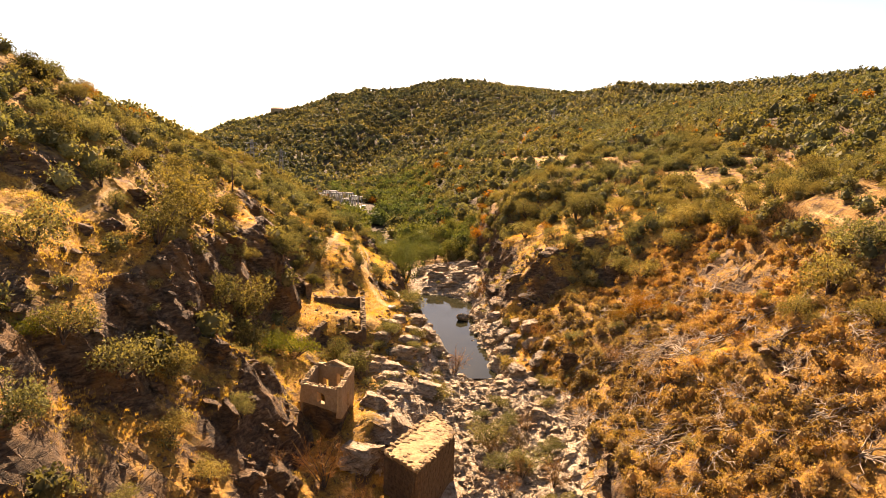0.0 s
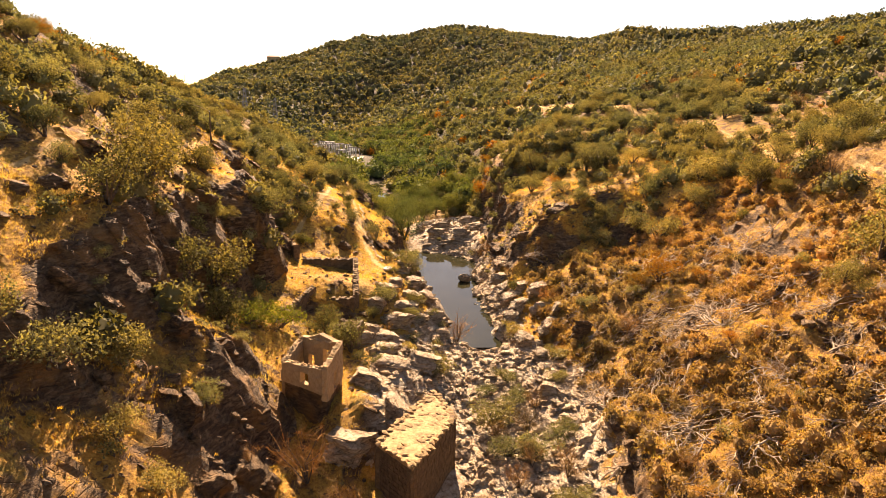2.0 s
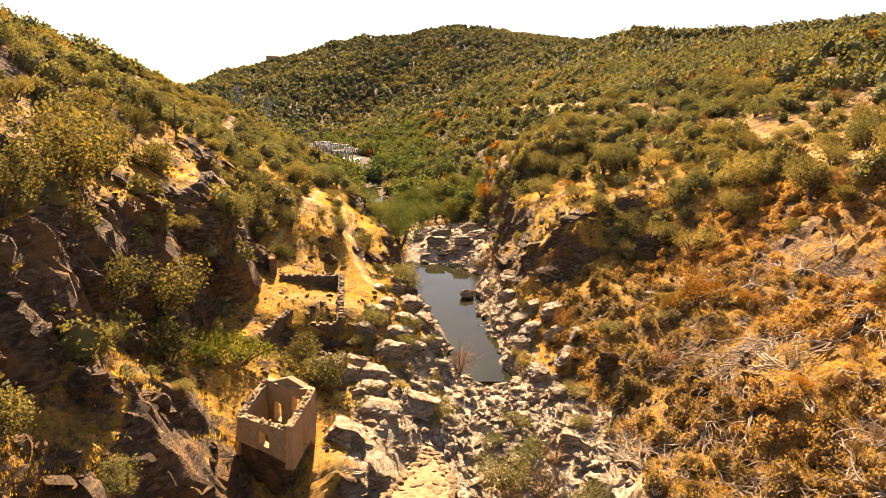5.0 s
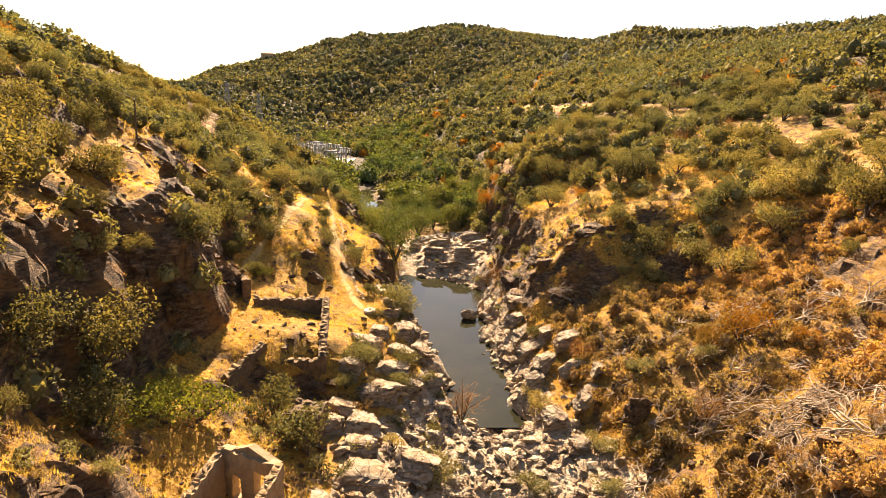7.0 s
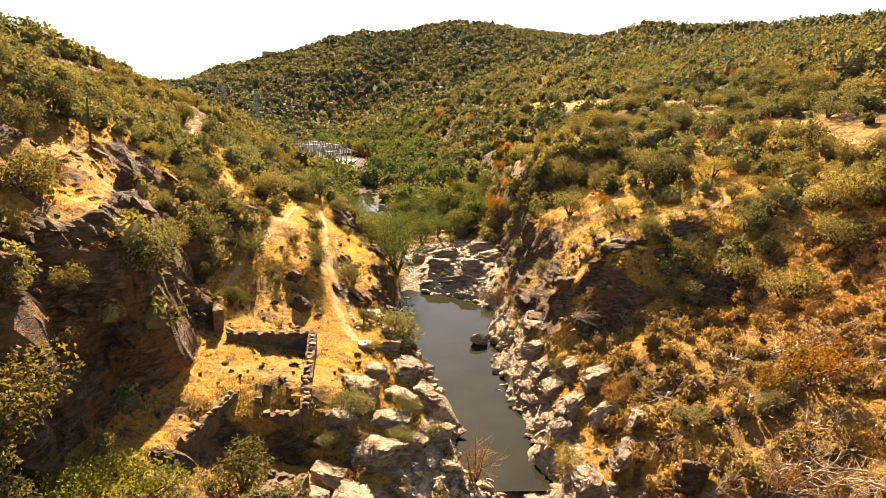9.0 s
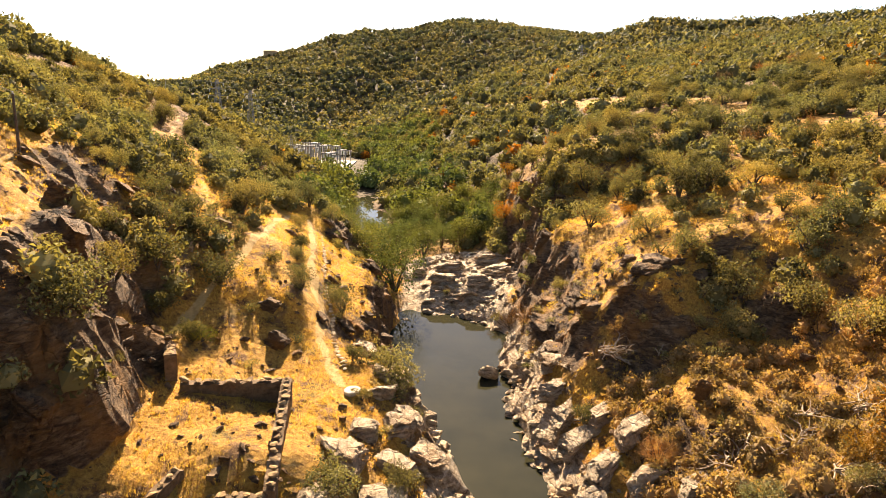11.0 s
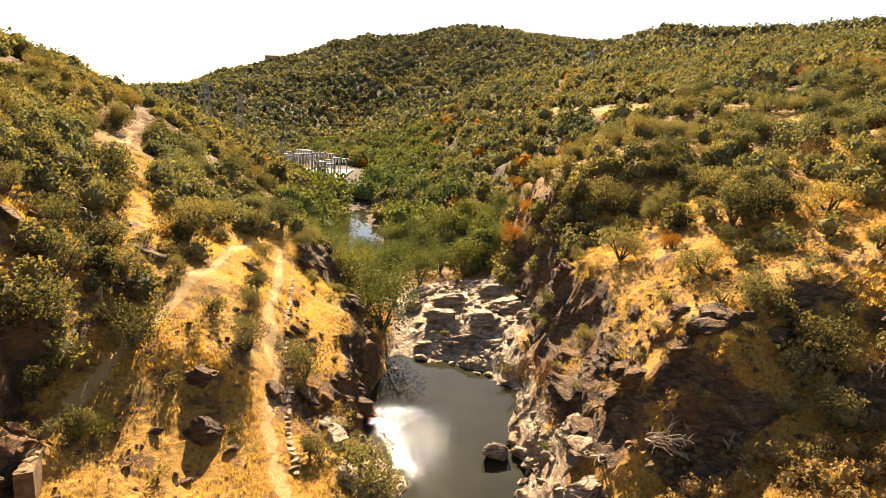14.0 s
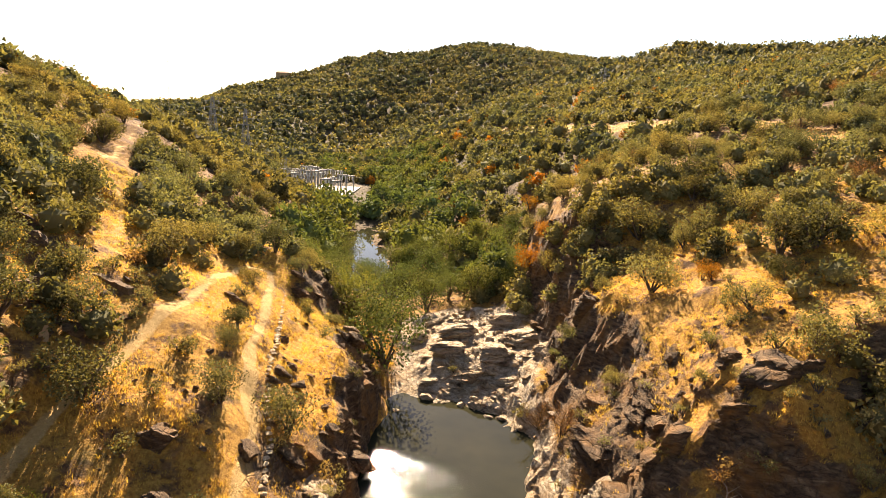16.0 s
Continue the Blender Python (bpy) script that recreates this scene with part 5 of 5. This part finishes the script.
# ---- dead wood on the east slope ----
def dead_branches(rng, length):
    runs = []
    for _ in range(int(rng.integers(5, 10))):
        a = rng.normal() * .5
        p = np.array((rng.normal() * .3, rng.normal() * .3, .1))
        run, r = [], .075 * rng.uniform(.6, 1.2)
        n = 6
        for i in range(n):
            run.append((*p, r * (1 - .8 * i / n)))
            a += rng.normal() * .35
            p = p + np.array((math.cos(a), math.sin(a), rng.normal() * .22 + .04)) * length / n * rng.uniform(.7, 1.1)
            if rng.random() < .6:
                b = a + rng.choice((-1, 1)) * rng.uniform(.4, 1.0)
                q = p + np.array((math.cos(b), math.sin(b), rng.uniform(0, .5))) * length * .25
                runs.append([(*p, r * .5), (*((p + q) / 2 + rng.normal(size=3) * .05), r * .35), (*q, r * .12)])
        runs.append(run)
    return fast_mesh("fallen_branch", *tubes(runs, 4), DEADWOOD, True)


rd = np.random.default_rng(23)
dead_meshes = [dead_branches(rd, 3.2) for _ in range(7)]
DEAD = [(29, 58), (31, 62), (27, 66), (33, 70), (36, 63), (30, 75), (25, 73), (34, 78), (38, 72), (29, 82), (33, 86), (37, 84), (24, 62), (39, 92), (28, 52), (35, 55), (22, 58), (40, 66), (19, 76), (26, 88)]
for n in range(150):
    x, y = DEAD[n] if n < len(DEAD) else (rd.uniform(17, 44), rd.uniform(48, 100))
    ob = tagged(new("fallen_branch", dead_meshes[int(rd.integers(7))]), "bleached fallen branches on the dry slope", "branches", "fallen branches")
    k = rd.uniform(.7, 1.4)
    slope = math.degrees(math.atan((ground_at(x + 1, y) - ground_at(x - 1, y)) / 2))
    ob.matrix_world = pose(x, y, ground_at(x, y) + .15, 0, -slope, 0) @ pose(0, 0, 0, 0, 0, rd.uniform(0, 360)) @ Matrix.Diagonal((k, k, k, 1))
for x, y in ((12.5, 115), (15.5, 114), (18, 113), (21, 112.5), (12.5, 108)):
    ob = tagged(new("fallen_branch", dead_meshes[int(rd.integers(7))]), "tangled grey branches under the overhang", "branches", "fallen branches")
    ob.matrix_world = pose(x, y, ground_at(x, y) + .3, 15, -15, rd.uniform(0, 360))


# ---- a wire over the west slope ----
def power_pole(x, y, tall):
    top = tagged(new("power_pole"), "slim weathered wooden power pole on the slope", "pole", "power poles")
    top.matrix_world = pose(x, y, ground_at(x, y) - .4)
    part("post", fast_mesh("post", *tubes([[(0, 0, 0, .13), (0, 0, tall + .4, .09)]], 7), BARK, True), top)
    part("insulator", fast_mesh("insulator", *tubes([[(0, 0, tall + .38, .06), (0, 0, tall + .58, .05)]], 6), PORCELAIN), top)
    return np.array((x, y, ground_at(x, y) + tall + .15))


wire_a, wire_b = power_pole(-33.5, 107.5, 4.6), power_pole(-84, 104, 4.0)
wire_run = [(*(wire_a + (wire_b - wire_a) * k / 16 - np.array((0, 0, 6.0 * k / 16 * (1 - k / 16)))), .035) for k in range(17)]
tagged(new("power_wire", fast_mesh("power_wire", *tubes([wire_run], 4), CABLE)), "thin pale power wire between two poles", "wire")


# ---- pylons, substation and the house on the ridge ----
def lattice_pylon(x, y, tall, name="pylon", label="grey steel lattice pylon with crossarms"):
    z = ground_at(x, y)
    top = tagged(new(name), label, "pylon", "power pylons")
    top.matrix_world = pose(x, y, z - .5)
    w0, legs, rods = tall * .09, [], []
    levels = 9

    def corner(i, k):
        s = w0 * (1 - .82 * min(k / levels, 1))
        return np.array(((-1, 1, 1, -1)[i % 4] * s, (-1, -1, 1, 1)[i % 4] * s, tall * k / levels))

    for i in range(4):
        part("leg", fast_mesh("leg", *tubes([[(*corner(i, 0), tall * .006), (*corner(i, levels), tall * .004)]], 4), STEEL), top)
        for k in range(levels):
            rods.append([(*corner(i, k), tall * .003), (*corner(i + 1, k + 1), tall * .003)])
            rods.append([(*corner(i + 1, k), tall * .003), (*corner(i, k + 1), tall * .003)])
    part("bracing", fast_mesh("bracing", *tubes(rods, 3), STEEL), top)
    for k, reach in ((.70, .17), (.82, .14), (.93, .11)):
        arm = part("crossarm", fast_mesh("crossarm", *tubes([[(-tall * reach, 0, tall * k, tall * .003), (0, 0, tall * k + tall * .015, tall * .007), (tall * reach, 0, tall * k, tall * .003)]], 4), STEEL), top)
        for side in (-1, 1):
            part("insulator", fast_mesh("insulator", *tubes([[(side * tall * reach, 0, tall * k, tall * .006), (side * tall * reach, 0, tall * (k - .05), tall * .006)]], 5), PORCELAIN), arm)
    return top


lattice_pylon(-71, 300, 18)
lattice_pylon(-91, 324, 22)
lattice_pylon(-48, 264, 9)
lattice_pylon(75, 430, 14)


def mast(x, y, tall):
    top = tagged(new("antenna_mast"), "thin steel antenna mast on the ridge", "mast")
    top.matrix_world = pose(x, y, ground_at(x, y) - .5)
    part("pole", fast_mesh("pole", *tubes([[(0, 0, 0, .16), (0, 0, tall, .10)]], 5), STEEL), top)
    for k in range(6):
        part("crosspiece", fast_mesh("crosspiece", *boxes([sized(0, 0, tall * (.55 + .08 * k), .9, .1, .1)]), STEEL), top)


mast(-130, 264, 16)
mast(-187, 505, 44)

pad_z = 3.9
pad = tagged(new("substation_yard", fast_mesh("substation_yard", *boxes([sized(-44, 291, pad_z - 1.4, 22, 34, 3)]), CONCRETE)), "pale gravel yard of the substation", "yard", kind="structure")
rp = np.random.default_rng(31)
for n in range(26):
    x, y = -53 + 3.6 * (n % 6) + rp.normal() * .4, 275 + 7 * (n // 6) + rp.normal() * .4
    g = tagged(new("switchgear_gantry"), "steel switchgear gantry in the substation yard", "gantry", "substation gantries")
    g.matrix_world = pose(x, y, pad_z + .1)
    h = rp.uniform(4, 8)
    for side in (-1.4, 1.4):
        part("post", fast_mesh("post", *boxes([sized(side, 0, h / 2, .3, .3, h)]), STEEL), g)
    part("beam", fast_mesh("beam", *boxes([sized(0, 0, h - .2, 3.6, .3, .4)]), STEEL), g)
    for side in (-.9, 0, .9):
        part("insulator", fast_mesh("insulator", *tubes([[(side, 0, h - .4, .14), (side, 0, h - 1.6, .14)]], 6), PORCELAIN), g)

house = tagged(new("ridge_house"), "small tiled house on the far ridge", "house")
hx, hy = -216, 893
house.matrix_world = pose(hx, hy, ground_at(hx, hy) + 2.0)
part("wall", fast_mesh("wall", *boxes([sized(0, 0, 2, 16, 8, 7)]), PLASTER), house)
rv = [(-9, -5, 5.3), (9, -5, 5.3), (9, 5, 5.3), (-9, 5, 5.3), (-6, 0, 7.2), (6, 0, 7.2)]
me = bpy.data.meshes.new("roof")
me.from_pydata(rv, [], [(0, 1, 5, 4), (2, 3, 4, 5), (1, 2, 5), (3, 0, 4), (3, 2, 1, 0)])
me.materials.append(ROOFTILE)
part("roof", me, house)
